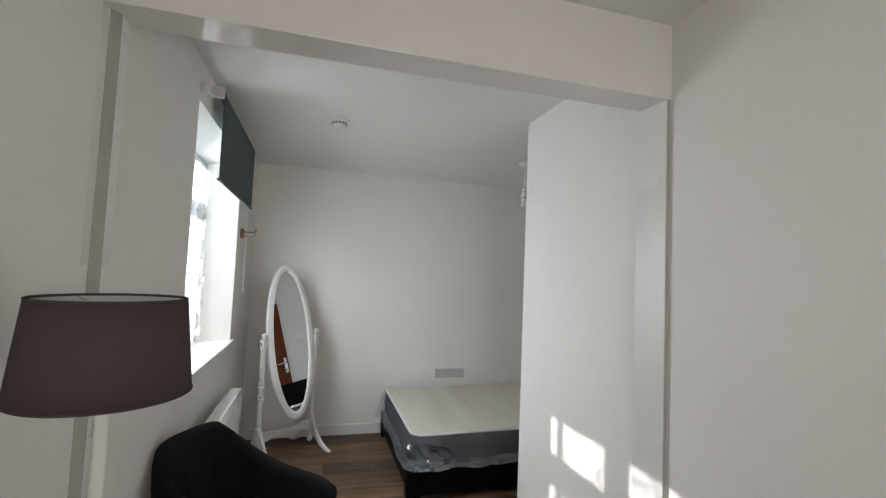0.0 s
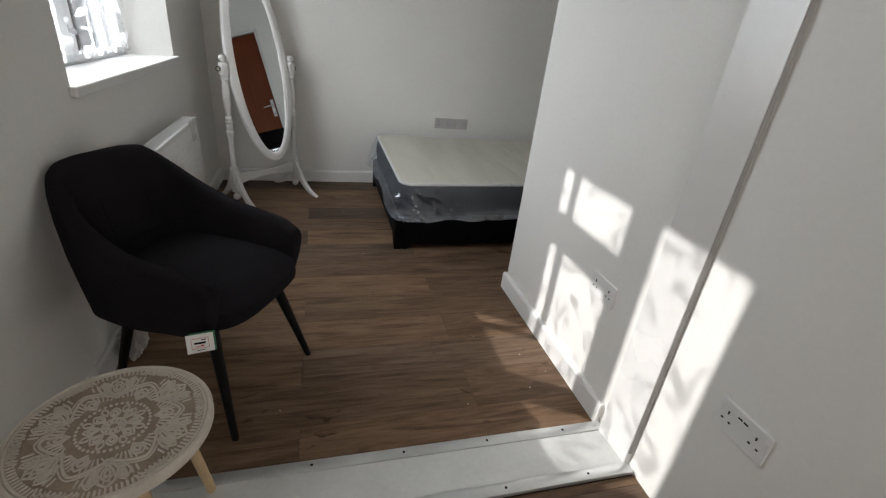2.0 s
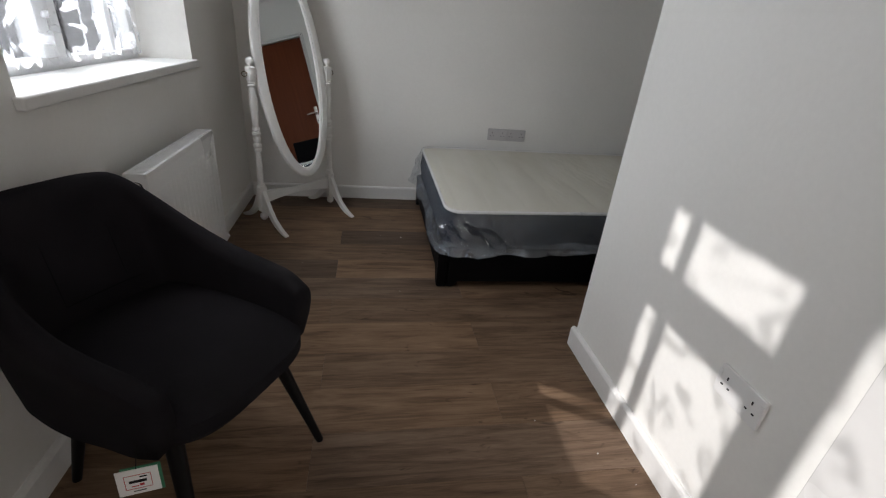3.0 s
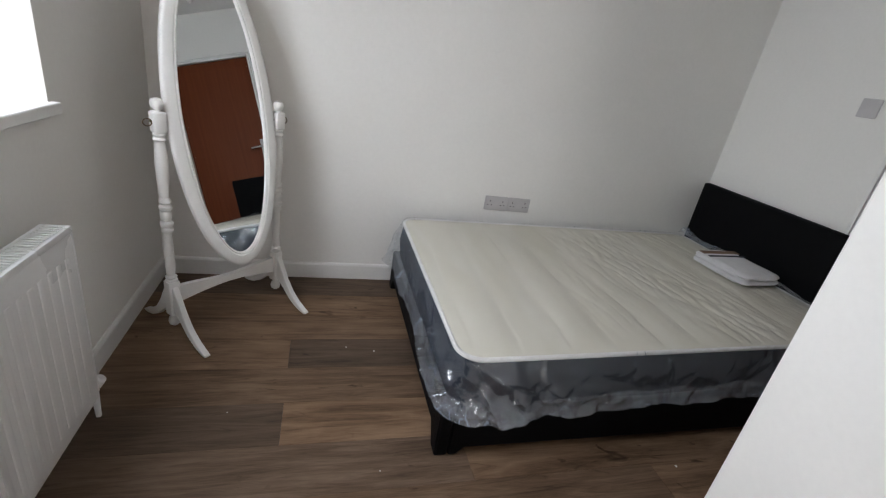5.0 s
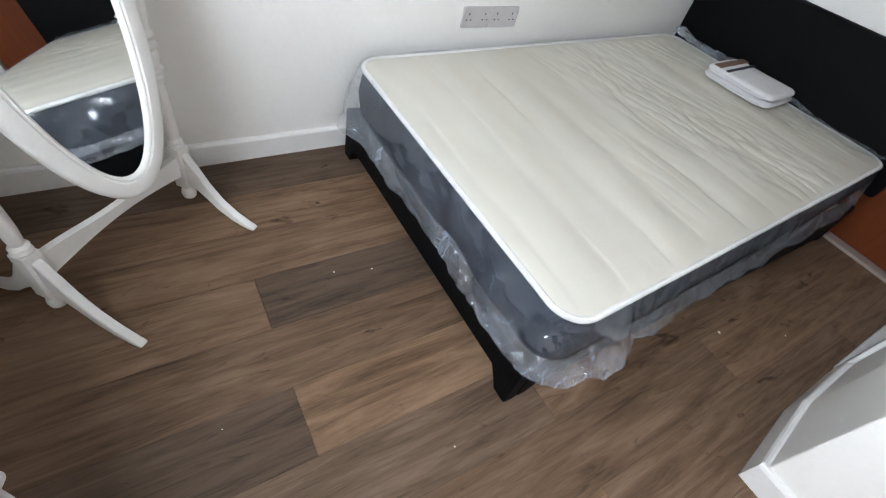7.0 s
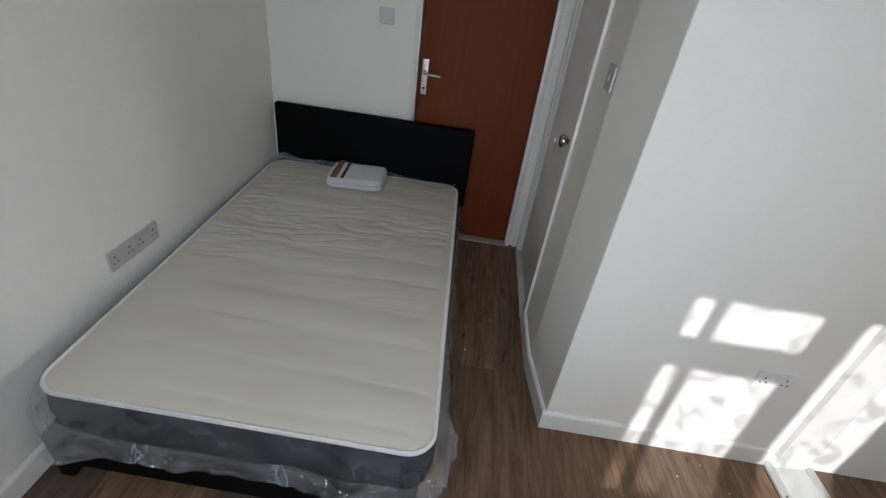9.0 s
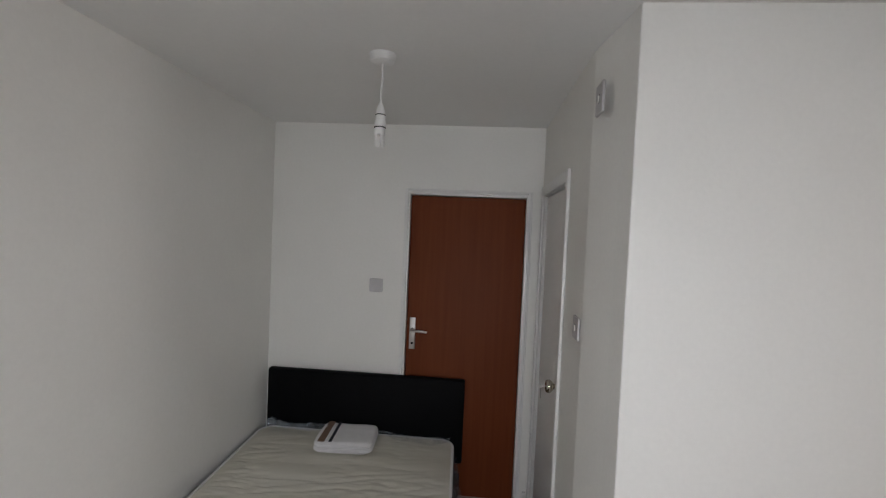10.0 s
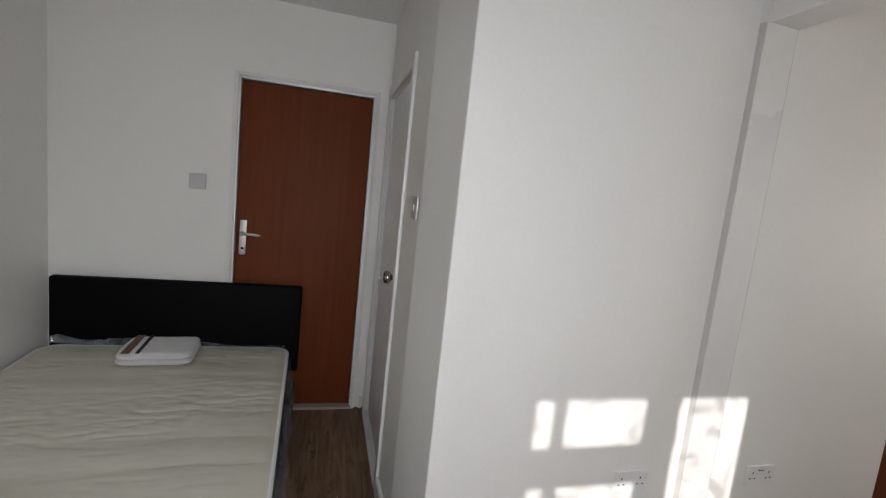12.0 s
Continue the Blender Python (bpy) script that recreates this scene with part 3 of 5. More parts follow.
# floor slab, threshold
floor = structure("floor", boxed(-0.02, EAST + 0.13, SOUTH, BACK, -0.12, -0.0045), METAL_BLACK, "walnut vinyl plank floor")
bm = boxed(-0.02, BOX + 0.045, 3.79, 3.965, -0.005, 0.012, bevel=0.003)
threshold = tagged(part("threshold", bm, THRESH, None, "white painted raised threshold with metal edge strips"), kind="structure")
for y0, y1 in ((3.945, 3.985), (3.765, 3.805)):
    bm = boxed(0.0, BOX - 0.003, y0, y1, 0.0, 0.017, bevel=0.004)
    part("edge_strip", bm, ALU, threshold, "dull metal edge strip")
    for k in range(6):
        x = 0.15 + k * 0.29
        part("screw", lathe([(0.0045, 0.0165), (0.0045, 0.0182), (0.002, 0.0186)], 8, Matrix.Translation((x, (y0 + y1) / 2, 0))), METAL_BLACK, threshold)


# ---------------- window ----------------
def bar(y0, y1, z0, z1, depth=0.06, x=-0.26):
    return boxed(x, x + depth, y0, y1, z0, z1, bevel=0.006)


window = thing("window_1", "white plastic casement window with sheer lace nets", "window")
tagged(window, kind="structure")
Y0, Y1, Z0, Z1 = WIN["y0"], WIN["y1"], WIN["z0"], WIN["z1"]
part("window_frame", bar(Y0, Y0 + 0.04, Z0, Z1), PVC, window)
part("window_frame", bar(Y1 - 0.045, Y1, Z0, Z1), PVC, window)
part("window_frame", bar(Y0 + 0.04, Y1 - 0.045, Z1 - 0.05, Z1), PVC, window)
part("window_frame", bar(Y0 + 0.04, Y1 - 0.045, Z0, Z0 + 0.05), PVC, window)
part("stile", bar(5.695, 5.738, Z0 + 0.05, Z1 - 0.05, 0.03, -0.245), PVC, window)
part("mullion", bar(5.225, 5.345, Z0 + 0.05, Z1 - 0.05, 0.07, -0.265), PVC, window)
part("transom", bar(5.345, Y1 - 0.045, 1.795, 1.915, 0.07, -0.265), PVC, window)
for a, b, c, d in ((Y0 + 0.04, 5.225, Z0 + 0.05, Z1 - 0.05), (5.345, Y1 - 0.045, Z0 + 0.05, 1.795), (5.345, Y1 - 0.045, 1.915, Z1 - 0.05)):
    pane = part("pane", boxed(-0.236, -0.230, a, b, c, d), PANE, window, "clear glass")
    pane.visible_shadow = False
part("window_handle", tube([(-0.19, 5.29, 1.42), (-0.165, 5.29, 1.42), (-0.160, 5.285, 1.31)], 0.009, 8), PVC, window)

bm = prism([(-0.20, 4.823), (0.0, 4.743), (0.0, 4.725), (0.026, 4.725), (0.026, 5.985), (0.0, 5.985), (0.0, 5.967), (-0.20, 5.887)], 0.948, 0.983)
sill = tagged(part("sill", bm, GLOSS, None, "deep white painted window board"), kind="structure")
bv = sill.modifiers.new("round", "BEVEL")
bv.width, bv.segments = 0.006, 3


def net(name, y0, y1, z0, z1, folds, seed):
    """A hanging lace net with soft folds and a scalloped hem."""
    rnd = random.Random(seed)
    bm = bmesh.new()
    nu, nv, ph = 90, 30, rnd.uniform(0, 6)
    grid = []
    for i in range(nu + 1):
        u, col = i / nu, []
        for j in range(nv + 1):
            v = j / nv
            z = z1 - v * (z1 - z0)
            if j == nv:
                z -= 0.018 * abs(math.sin(u * math.pi * 9 * (y1 - y0) / 0.4))
            x = -0.172 + 0.013 * math.sin(u * folds * 6.28 + ph + 0.6 * math.sin(3 * v + ph)) * (0.5 + 0.5 * v) + 0.006 * math.sin(17 * u + 5 * v)
            col.append(bm.verts.new((x, y0 + u * (y1 - y0), z)))
        grid.append(col)
    for i in range(nu):
        for j in range(nv):
            bm.faces.new((grid[i][j], grid[i + 1][j], grid[i + 1][j + 1], grid[i][j + 1]))
    ob = part(name, bm, LACE, None, "sheer white lace net hanging in the window")
    return tagged(ob, category="net curtain", group="lace nets in the window")


net("net_curtain", 4.85, 5.24, 1.02, 2.13, 3, 1)
net("net_curtain", 5.25, 5.86, 1.02, 2.13, 5, 2)

blind = thing("roller_blind", "slate blue roller blind pulled partly down over the window", "blind")
part("fabric", boxed(0.0525, 0.0560, 4.995, 6.155, 1.950, 2.385), BLIND, blind)
part("bottom_bar", boxed(0.047, 0.0605, 4.992, 6.158, 1.937, 1.952, bevel=0.004), BLIND, blind)
part("roller", tube([(0.038, 4.985, 2.385), (0.038, 6.165, 2.385)], 0.019, 14), BLIND, blind)
part("end_cap", lathe([(0.006, 0), (0.006, 0.012)], 8, pose(0.053, 4.986, 1.938, 90)), METAL_BLACK, blind)
for y in (4.972, 6.166):
    part("bracket", boxed(0.0, 0.058, y, y + 0.010, 2.355, 2.42, bevel=0.004), PLASTIC, blind, "white plastic bracket")
part("bracket_arm", tube([(0.004, 4.81, 2.345), (0.018, 4.86, 2.335), (0.03, 4.95, 2.36), (0.035, 4.975, 2.375)], 0.006, 8), PLASTIC, blind)
chain = part("chain", tube([(0.030, 6.178, 2.38), (0.030, 6.180, 1.37), (0.030, 6.195, 1.335), (0.030, 6.212, 1.37), (0.030, 6.214, 2.38)], 0.0040, 6), PLASTIC, blind, "white bead chain")
part("chain_weight", lathe([(0.004, -0.035), (0.008, -0.03), (0.006, -0.008), (0.002, 0)], 8, Matrix.Translation((0.030, 6.195, 1.338))), PLASTIC, chain)
old = part("wall_bracket", boxed(0.0, 0.026, 4.745, 4.785, 2.295, 2.345, bevel=0.006), PLASTIC, None, "small white spare blind bracket on the wall")
tagged(old, category="bracket")

rack = thing("coat_hook", "wire coat hooks on a small brown wooden block", "hook")
part("block", boxed(0.0, 0.018, 6.085, 6.165, 1.715, 1.785, bevel=0.003), DARKWOOD, rack)
for y, z in ((6.10, 1.765), (6.15, 1.765), (6.125, 1.735)):
    part("wire", tube([(0.016, y, z), (0.055, y, z - 0.006), (0.088, y, z - 0.004), (0.105, y, z + 0.014), (0.098, y, z + 0.028)], 0.0028, 6), BRASS, rack)


# ---------------- doors and electrical fittings ----------------
def plate(name, m, w, h, mat, label, category="socket", outlets=0, rockers=0, group=""):
    """A wall plate in its own plane: x along the wall, z up, the room towards -y."""
    ob = thing(name, label, category, group, m)
    bm = prism(rounded(-w / 2, w / 2, -h / 2, h / 2, 0.006, 4), 0.0, 0.009)
    bm.transform(pose(0, 0, 0, 90))
    p = part("plate", bm, mat, ob)
    bv = p.modifiers.new("round", "BEVEL")
    bv.width, bv.segments, bv.limit_method = 0.002, 2, "ANGLE"
    for k in range(outlets):
        cx = (k - (outlets - 1) / 2) * 0.082
        for dx, dz, a, b in ((0.0, 0.014, 0.004, 0.009), (-0.011, -0.010, 0.007, 0.004), (0.011, -0.010, 0.007, 0.004)):
            part("pin_hole", boxed(cx + dx - a / 2, cx + dx + a / 2, -0.0105, -0.008, dz - b / 2, dz + b / 2), BLACK_HOLE, p)
        sx = cx + (0.026 if k else -0.026) * (1 if outlets > 1 else 0)
        part("rocker", boxed(sx - 0.005, sx + 0.005, -0.0125, -0.008, 0.010, 0.028, bevel=0.001), mat, p)
    for k in range(rockers):
        part("rocker", boxed(-0.006, 0.006, -0.0125, -0.008, -0.012, 0.012, bevel=0.001), PLASTIC, p)
        part("gap", boxed(-0.0075, 0.0075, -0.0095, -0.008, -0.0145, 0.0145), BLACK_HOLE, p)
    for dx in (-0.30, 0.30):
        part("screw", lathe([(0.003, 0.0), (0.003, 0.001), (0.001, 0.0014)], 8, pose(dx * min(w, 0.2) * 1.35, -0.0088, 0.0, 90)), mat, p)
    return ob


for x in (1.808, 1.954):
    plate("double_socket", pose(x, BACK, 0.54), 0.1455, 0.086, STEEL_PLATE, "grey metal double power socket above the mattress", outlets=2, group="double sockets")
plate("double_socket", pose(BOX, 4.168, 0.478, 0, 0, -90), 0.146, 0.086, PLASTIC, "white double power socket in the sunlit partition", outlets=2, group="double sockets")
usb = plate("usb_socket", pose(BOX, 3.540, 0.462, 0, 0, -90), 0.146, 0.086, PLASTIC, "white double power socket with charging ports", outlets=2, group="double sockets")
for dz in (-0.008, 0.008):
    part("usb_port", boxed(-0.008 + dz, 0.004 + dz, -0.0108, -0.008, 0.022, 0.026), BLACK_HOLE, usb)
plate("blank_plate", pose(EAST, 6.067, 1.392, 0, 0, -90), 0.088, 0.088, STEEL_PLATE, "grey metal wall plate beside the brown door", "switch")
plate("light_switch", pose(2.152, NORTH_FACE, 1.408, 0, 0, 180), 0.088, 0.088, STEEL_PLATE, "grey metal light switch beside the flush white door", "switch", rockers=1)
plate("isolator_switch", pose(1.972, NORTH_FACE, 2.228, 0, 0, 180), 0.088, 0.105, STEEL_PLATE, "grey isolator switch high on the partition", "switch", rockers=1)


def architrave(name, ob, a, b, top, m, width=0.034):
    """Two moulded uprights and a head round an opening from a to b; the room towards -y."""
    for x0, x1, z0, z1 in ((a - width, a, 0.0, top + width), (b, b + width, 0.0, top + width), (a, b, top, top + width)):
        bm = boxed(x0, x1, -0.017, 0.0, z0, z1, bevel=0.004)
        if z1 - z0 > 1:
            xm = (x0 + x1) / 2
            box(bm, xm - 0.004, xm + 0.008, -0.029, -0.016, z0, z1 - 0.008, bevel=0.004)
        else:
            zm = (z0 + z1) / 2
            box(bm, x0 - 0.012, x1 + 0.012, -0.029, -0.016, zm - 0.004, zm + 0.008, bevel=0.004)
        bm.transform(m)
        p = part(name, bm, GLOSS, ob)
    return ob


# brown door in the east wall, local x along -y of the room
door = thing("door_1", "closed red-brown veneered door behind the headboard", "door")
tagged(door, kind="structure")
M = pose(EAST, 0, 0, 0, 0, -90)
a, b = -DOOR_E["b"], -DOOR_E["a"]
architrave("architrave", door, a, b, DOOR_E["top"], M, 0.038)
for x0, x1, z0, z1 in ((a - 0.03, a - 0.003, 0, 2.0), (b + 0.003, b + 0.03, 0, 2.0), (a - 0.003, b + 0.003, DOOR_E["top"] + 0.003, 2.022)):
    bm = boxed(x0, x1, 0.002, 0.12, z0, z1)
    bm.transform(M)
    part("lining", bm, GLOSS, door)
bm = boxed(a + 0.002, b - 0.002, 0.016, 0.056, 0.020, DOOR_E["top"] - 0.004, bevel=0.002)
bm.transform(M)
leaf = part("leaf", bm, DOOR_WOOD, door, "red-brown veneered leaf")
bm = boxed(a + 0.022, a + 0.062, 0.006, 0.0158, 0.98, 1.19, bevel=0.004, seg=3)
bm.transform(M)
hp = part("handle_plate", bm, CHROME, leaf, "satin chrome handle plate")
bm = tube([(a + 0.042, 0.008, 1.115), (a + 0.042, -0.045, 1.115), (a + 0.060, -0.052, 1.114), (a + 0.105, -0.052, 1.112), (a + 0.145, -0.050, 1.108)], [0.010, 0.009, 0.009, 0.0085, 0.007], 10)
bm.transform(M)
part("lever", bm, CHROME, leaf)
bm = lathe([(0.008, 0), (0.008, 0.004), (0.005, 0.005)], 12, pose(a + 0.042, 0.006, 1.02, 90))
bm.transform(M)
part("keyhole", bm, METAL_BLACK, leaf)
bm = boxed(a - 0.01, b + 0.01, -0.035, 0.05, 0.0, 0.018, bevel=0.004)
bm.transform(M)
part("door_sill", bm, CARD_SILL, door, "worn pinkish-grey wooden sill")
# faint patched plaster margin round the door
bm = bmesh.new()
for x0, x1, z0, z1 in ((a - 0.115, a - 0.032, 0.1, 2.11), (b + 0.032, b + 0.09, 0.1, 2.11), (a - 0.032, b + 0.032, 2.028, 2.11)):
    box(bm, x0, x1, -0.0032, 0.0, z0, z1)
bm.transform(M)
part("plaster_margin", bm, WALL, door)

# flush white door in the alcove partition, local x along -x of the room
door = thing("door_2", "closed flush white door with a round chrome knob and key", "door")
tagged(door, kind="structure")
M = pose(0, NORTH_FACE, 0, 0, 0, 180)
a, b = -DN1, -DN0
for x0, x1, z0, z1 in ((a - 0.028, a - 0.003, 0, 2.0), (b + 0.003, b + 0.028, 0, 2.0), (a - 0.003, b + 0.003, DNT + 0.003, 2.028)):
    bm = boxed(x0, x1, 0.002, 0.098, z0, z1)
    bm.transform(M)
    part("lining", bm, GLOSS, door)
for x0, x1, z0, z1 in ((b + 0.004, b + 0.048, 0.0, 2.062), (a - 0.045, a - 0.004, 0.0, 2.062), (a - 0.004, b + 0.004, DNT + 0.006, 2.062)):
    bm = boxed(x0, x1, -0.016, 0.0, z0, z1, bevel=0.004)
    bm.transform(M)
    part("architrave", bm, GLOSS, door)
bm = boxed(a, b, 0.018, 0.058, 0.025, DNT - 0.003, bevel=0.002)
bm.transform(M)
leaf = part("leaf", bm, GLOSS, door, "flush white leaf")
kx, kz = b - 0.048, 1.052
bm = lathe([(0.034, 0.0), (0.036, 0.004), (0.030, 0.009), (0.014, 0.013), (0.012, 0.030), (0.022, 0.036), (0.030, 0.046), (0.032, 0.056), (0.027, 0.066), (0.014, 0.070)], 22, pose(kx, 0.018, kz, 90))
bm.transform(M)
knob = part("knob", bm, POLISHED, leaf, "round chrome knob")
bm = prism([(0.0, -0.002), (0.016, -0.002), (0.016, -0.007), (0.028, -0.009), (0.030, 0.007), (0.016, 0.007), (0.016, 0.002), (0.0, 0.002)], -0.001, 0.001)
bm.transform(M @ pose(kx, -0.048, kz, 0, 0, -90) @ pose(0, 0, 0, 90, 0, 0))
part("key", bm, CHROME, knob)
bm = tube([(kx, -0.073, kz - 0.004), (kx + 0.004, -0.073, kz - 0.03), (kx + 0.010, -0.071, kz - 0.05), (kx + 0.002, -0.070, kz - 0.058)], 0.0022, 6)
bm.transform(M)
part("spare_key", bm, CHROME, knob)
bm = boxed(a, b, -0.02, 0.06, 0.0, 0.022, bevel=0.004)
bm.transform(M)
part("door_sill", bm, THRESH, door, "grey-white worn sill")

# brown entrance door at the entry end
door = thing("door_3", "closed red-brown entrance door in the entry wall", "door")
tagged(door, kind="structure")
M = pose(BOX, 0, 0, 0, 0, -90)
bm = boxed(-2.830, -2.060, 0.004, 0.046, 0.01, 2.015, bevel=0.002)
bm.transform(M)
part("leaf", bm, DOOR_WOOD, door)
for x0, x1, z0, z1 in ((-2.845, -2.832, 0, 2.03), (-2.058, -2.045, 0, 2.03), (-2.832, -2.058, 2.018, 2.03)):
    bm = boxed(x0, x1, 0.001, 0.09, z0, z1)
    bm.transform(M)
    part("lining", bm, GLOSS, door)

# pendant lamp and smoke alarm
lamp = thing("pendant_light", "bare energy-saving bulb hanging on a white flex", "lamp", at=pose(2.165, 5.815, CEILING))
part("ceiling_rose", lathe([(0.026, -0.036), (0.046, -0.028), (0.052, -0.008), (0.052, 0.0)], 24), PLASTIC, lamp)
part("flex", tube([(0, 0, -0.03), (0.003, 0, -0.09), (-0.002, 0.002, -0.15), (-0.004, 0, -0.20)], 0.0035, 6), PLASTIC, lamp)
holder = part("bulb_holder", lathe([(0.021, -0.315), (0.021, -0.29), (0.0225, -0.288), (0.0225, -0.262), (0.019, -0.26), (0.019, -0.225), (0.010, -0.200), (0.006, -0.192)], 18, pose(-0.004, 0, 0)), PLASTIC, lamp)
part("band", lathe([(0.0232, -0.290), (0.0232, -0.286)], 18, pose(-0.004, 0, 0)), METAL_BLACK, holder)
part("band", lathe([(0.0205, -0.240), (0.0205, -0.237)], 18, pose(-0.004, 0, 0)), METAL_BLACK, holder)
part("spare_wire", tube([(0.006, 0, -0.205), (0.020, 0, -0.198), (0.022, 0, -0.212)], 0.002, 6), PLASTIC, holder)
for dx, dy in ((-0.011, -0.011), (0.011, -0.011), (-0.011, 0.011), (0.011, 0.011)):
    part("bulb_tube", tube([(dx - 0.004, dy, -0.315), (dx - 0.004, dy, -0.358), (dx - 0.004, dy, -0.364)], [0.006, 0.006, 0.003], 10), PLASTIC, lamp)

alarm = thing("smoke_alarm", "round white smoke alarm on the ceiling", "smoke alarm", at=pose(0.648, 5.335, CEILING))
part("base", lathe([(0.056, -0.012), (0.058, -0.006), (0.058, 0.0)], 28), PLASTIC, alarm)
part("cap", lathe([(0.020, -0.046), (0.036, -0.043), (0.044, -0.034), (0.046, -0.022), (0.050, -0.012)], 28), PLASTIC, alarm)
for k in range(14):
    t = 2 * math.pi * k / 14
    bm = boxed(-0.007, 0.007, 0.0410, 0.0485, -0.035, -0.019)
    bm.transform(Matrix.Rotation(t, 4, "Z"))
    part("vent_slot", bm, GREY_STRIP, alarm)


# ---------------- radiator ----------------
rad = thing("radiator", "white panel radiator with a grille top under the window", "radiator")
R0, R1, RZ0, RZ1, RX0, RX1 = 4.998, 5.690, 0.125, 0.712, 0.066, 0.137
bm = bmesh.new()
for k in range(2):
    x = RX1 - 0.012 if k == 0 else RX0
    box(bm, x, x + 0.012, R0 + 0.004, R1 - 0.004, RZ0, RZ1 - 0.018, bevel=0.004)
panel = part("panel", bm, RAD_WHITE, rad)
n = 15
for k in range(n):
    y = R0 + 0.05 + (R1 - R0 - 0.10) * k / (n - 1)
    part("rib", boxed(RX1 - 0.004, RX1 + 0.0025, y - 0.011, y + 0.011, RZ0 + 0.045, RZ1 - 0.075, bevel=0.0038, seg=3), RAD_WHITE, panel)
for y in (R0, R1 - 0.004):
    part("side_cover", boxed(RX0, RX1 + 0.001, y, y + 0.004, RZ0 + 0.02, RZ1 - 0.001, bevel=0.001), RAD_WHITE, rad)
grille = part("grille", boxed(RX1 - 0.012, RX1 + 0.001, R0, R1, RZ1 - 0.020, RZ1, bevel=0.003), RAD_WHITE, rad)
part("grille_edge", boxed(RX0, RX0 + 0.012, R0, R1, RZ1 - 0.020, RZ1, bevel=0.003), RAD_WHITE, grille)
slat_me = mesh_of("slat", boxed(RX0 + 0.012, RX1 - 0.012, -0.0035, 0.0035, RZ1 - 0.006, RZ1 - 0.001), RAD_WHITE)
for k in range(49):
    s = new("slat", slat_me)
    s.parent = grille
    s.location = (0, R0 + 0.012 + (R1 - R0 - 0.024) * k / 48, 0)
part("core", boxed(RX0 + 0.014, RX1 - 0.016, R0 + 0.02, R1 - 0.02, RZ0 + 0.03, RZ1 - 0.05), METAL_BLACK, rad)
part("plug_hole", lathe([(0.001, 0), (0.019, 0), (0.019, 0.0015), (0.001, 0.0015)], 20, pose(RX0 + 0.036, R0 - 0.0002, 0.664, 90)), METAL_BLACK, rad)
part("vent_plug", lathe([(0.0145, 0), (0.0155, 0.008), (0.009, 0.011), (0.001, 0.011)], 18, pose(RX0 + 0.034, R0, 0.667, 90)), CHROME, rad)
part("valve", tube([(0.102, R1 + 0.005, 0.17), (0.102, R1 + 0.035, 0.17), (0.102, R1 + 0.042, 0.12), (0.102, R1 + 0.042, 0.0)], [0.012, 0.013, 0.012, 0.0085], 10), RAD_WHITE, rad, "white painted valve and pipe")
part("valve_cap", lathe([(0.017, 0), (0.019, 0.01), (0.017, 0.04), (0.010, 0.046)], 14, pose(0.102, R1 + 0.042, 0.125, 0, 35)), RAD_WHITE, rad)
part("pipe", tube([(0.102, R0 - 0.005, 0.17), (0.102, R0 - 0.03, 0.16), (0.102, R0 - 0.034, 0.12), (0.102, R0 - 0.034, 0.0)], 0.0085, 10), RAD_WHITE, rad)
for y in (R0 + 0.1, R1 - 0.1):
    part("wall_bracket", boxed(0.0, RX0 + 0.002, y, y + 0.03, RZ0 + 0.1, RZ1 - 0.09), RAD_WHITE, rad)

# ---------------- cheval mirror ----------------
mirror = thing("cheval_mirror", "white cheval mirror with an oval frame and turned posts", "mirror", at=pose(0.394, 6.393, 0, 0, 0, 41.9))
POST = [(0.010, 0.040), (0.021, 0.050), (0.024, 0.064), (0.021, 0.078), (0.010, 0.088), (0.013, 0.094), (0.013, 0.100)]
SHAFT = [(0.018, 0.255), (0.024, 0.262), (0.018, 0.270), (0.023, 0.277), (0.016, 0.286), (0.019, 0.33), (0.016, 0.44), (0.014, 0.475), (0.022, 0.482), (0.022, 0.492),
         (0.015, 0.498), (0.024, 0.507), (0.024, 0.518), (0.016, 0.526), (0.021, 0.545), (0.021, 0.556), (0.016, 0.566), (0.024, 0.576), (0.024, 0.586), (0.015, 0.594),
         (0.023, 0.604), (0.022, 0.612), (0.015, 0.622), (0.022, 0.70), (0.024, 0.76), (0.019, 0.82), (0.016, 0.838), (0.024, 0.846), (0.017, 0.856), (0.023, 0.864), (0.018, 0.872)]
CAP = [(0.016, 0.945), (0.010, 0.950), (0.012, 0.954), (0.021, 0.964), (0.023, 0.976), (0.018, 0.988), (0.006, 0.994)]
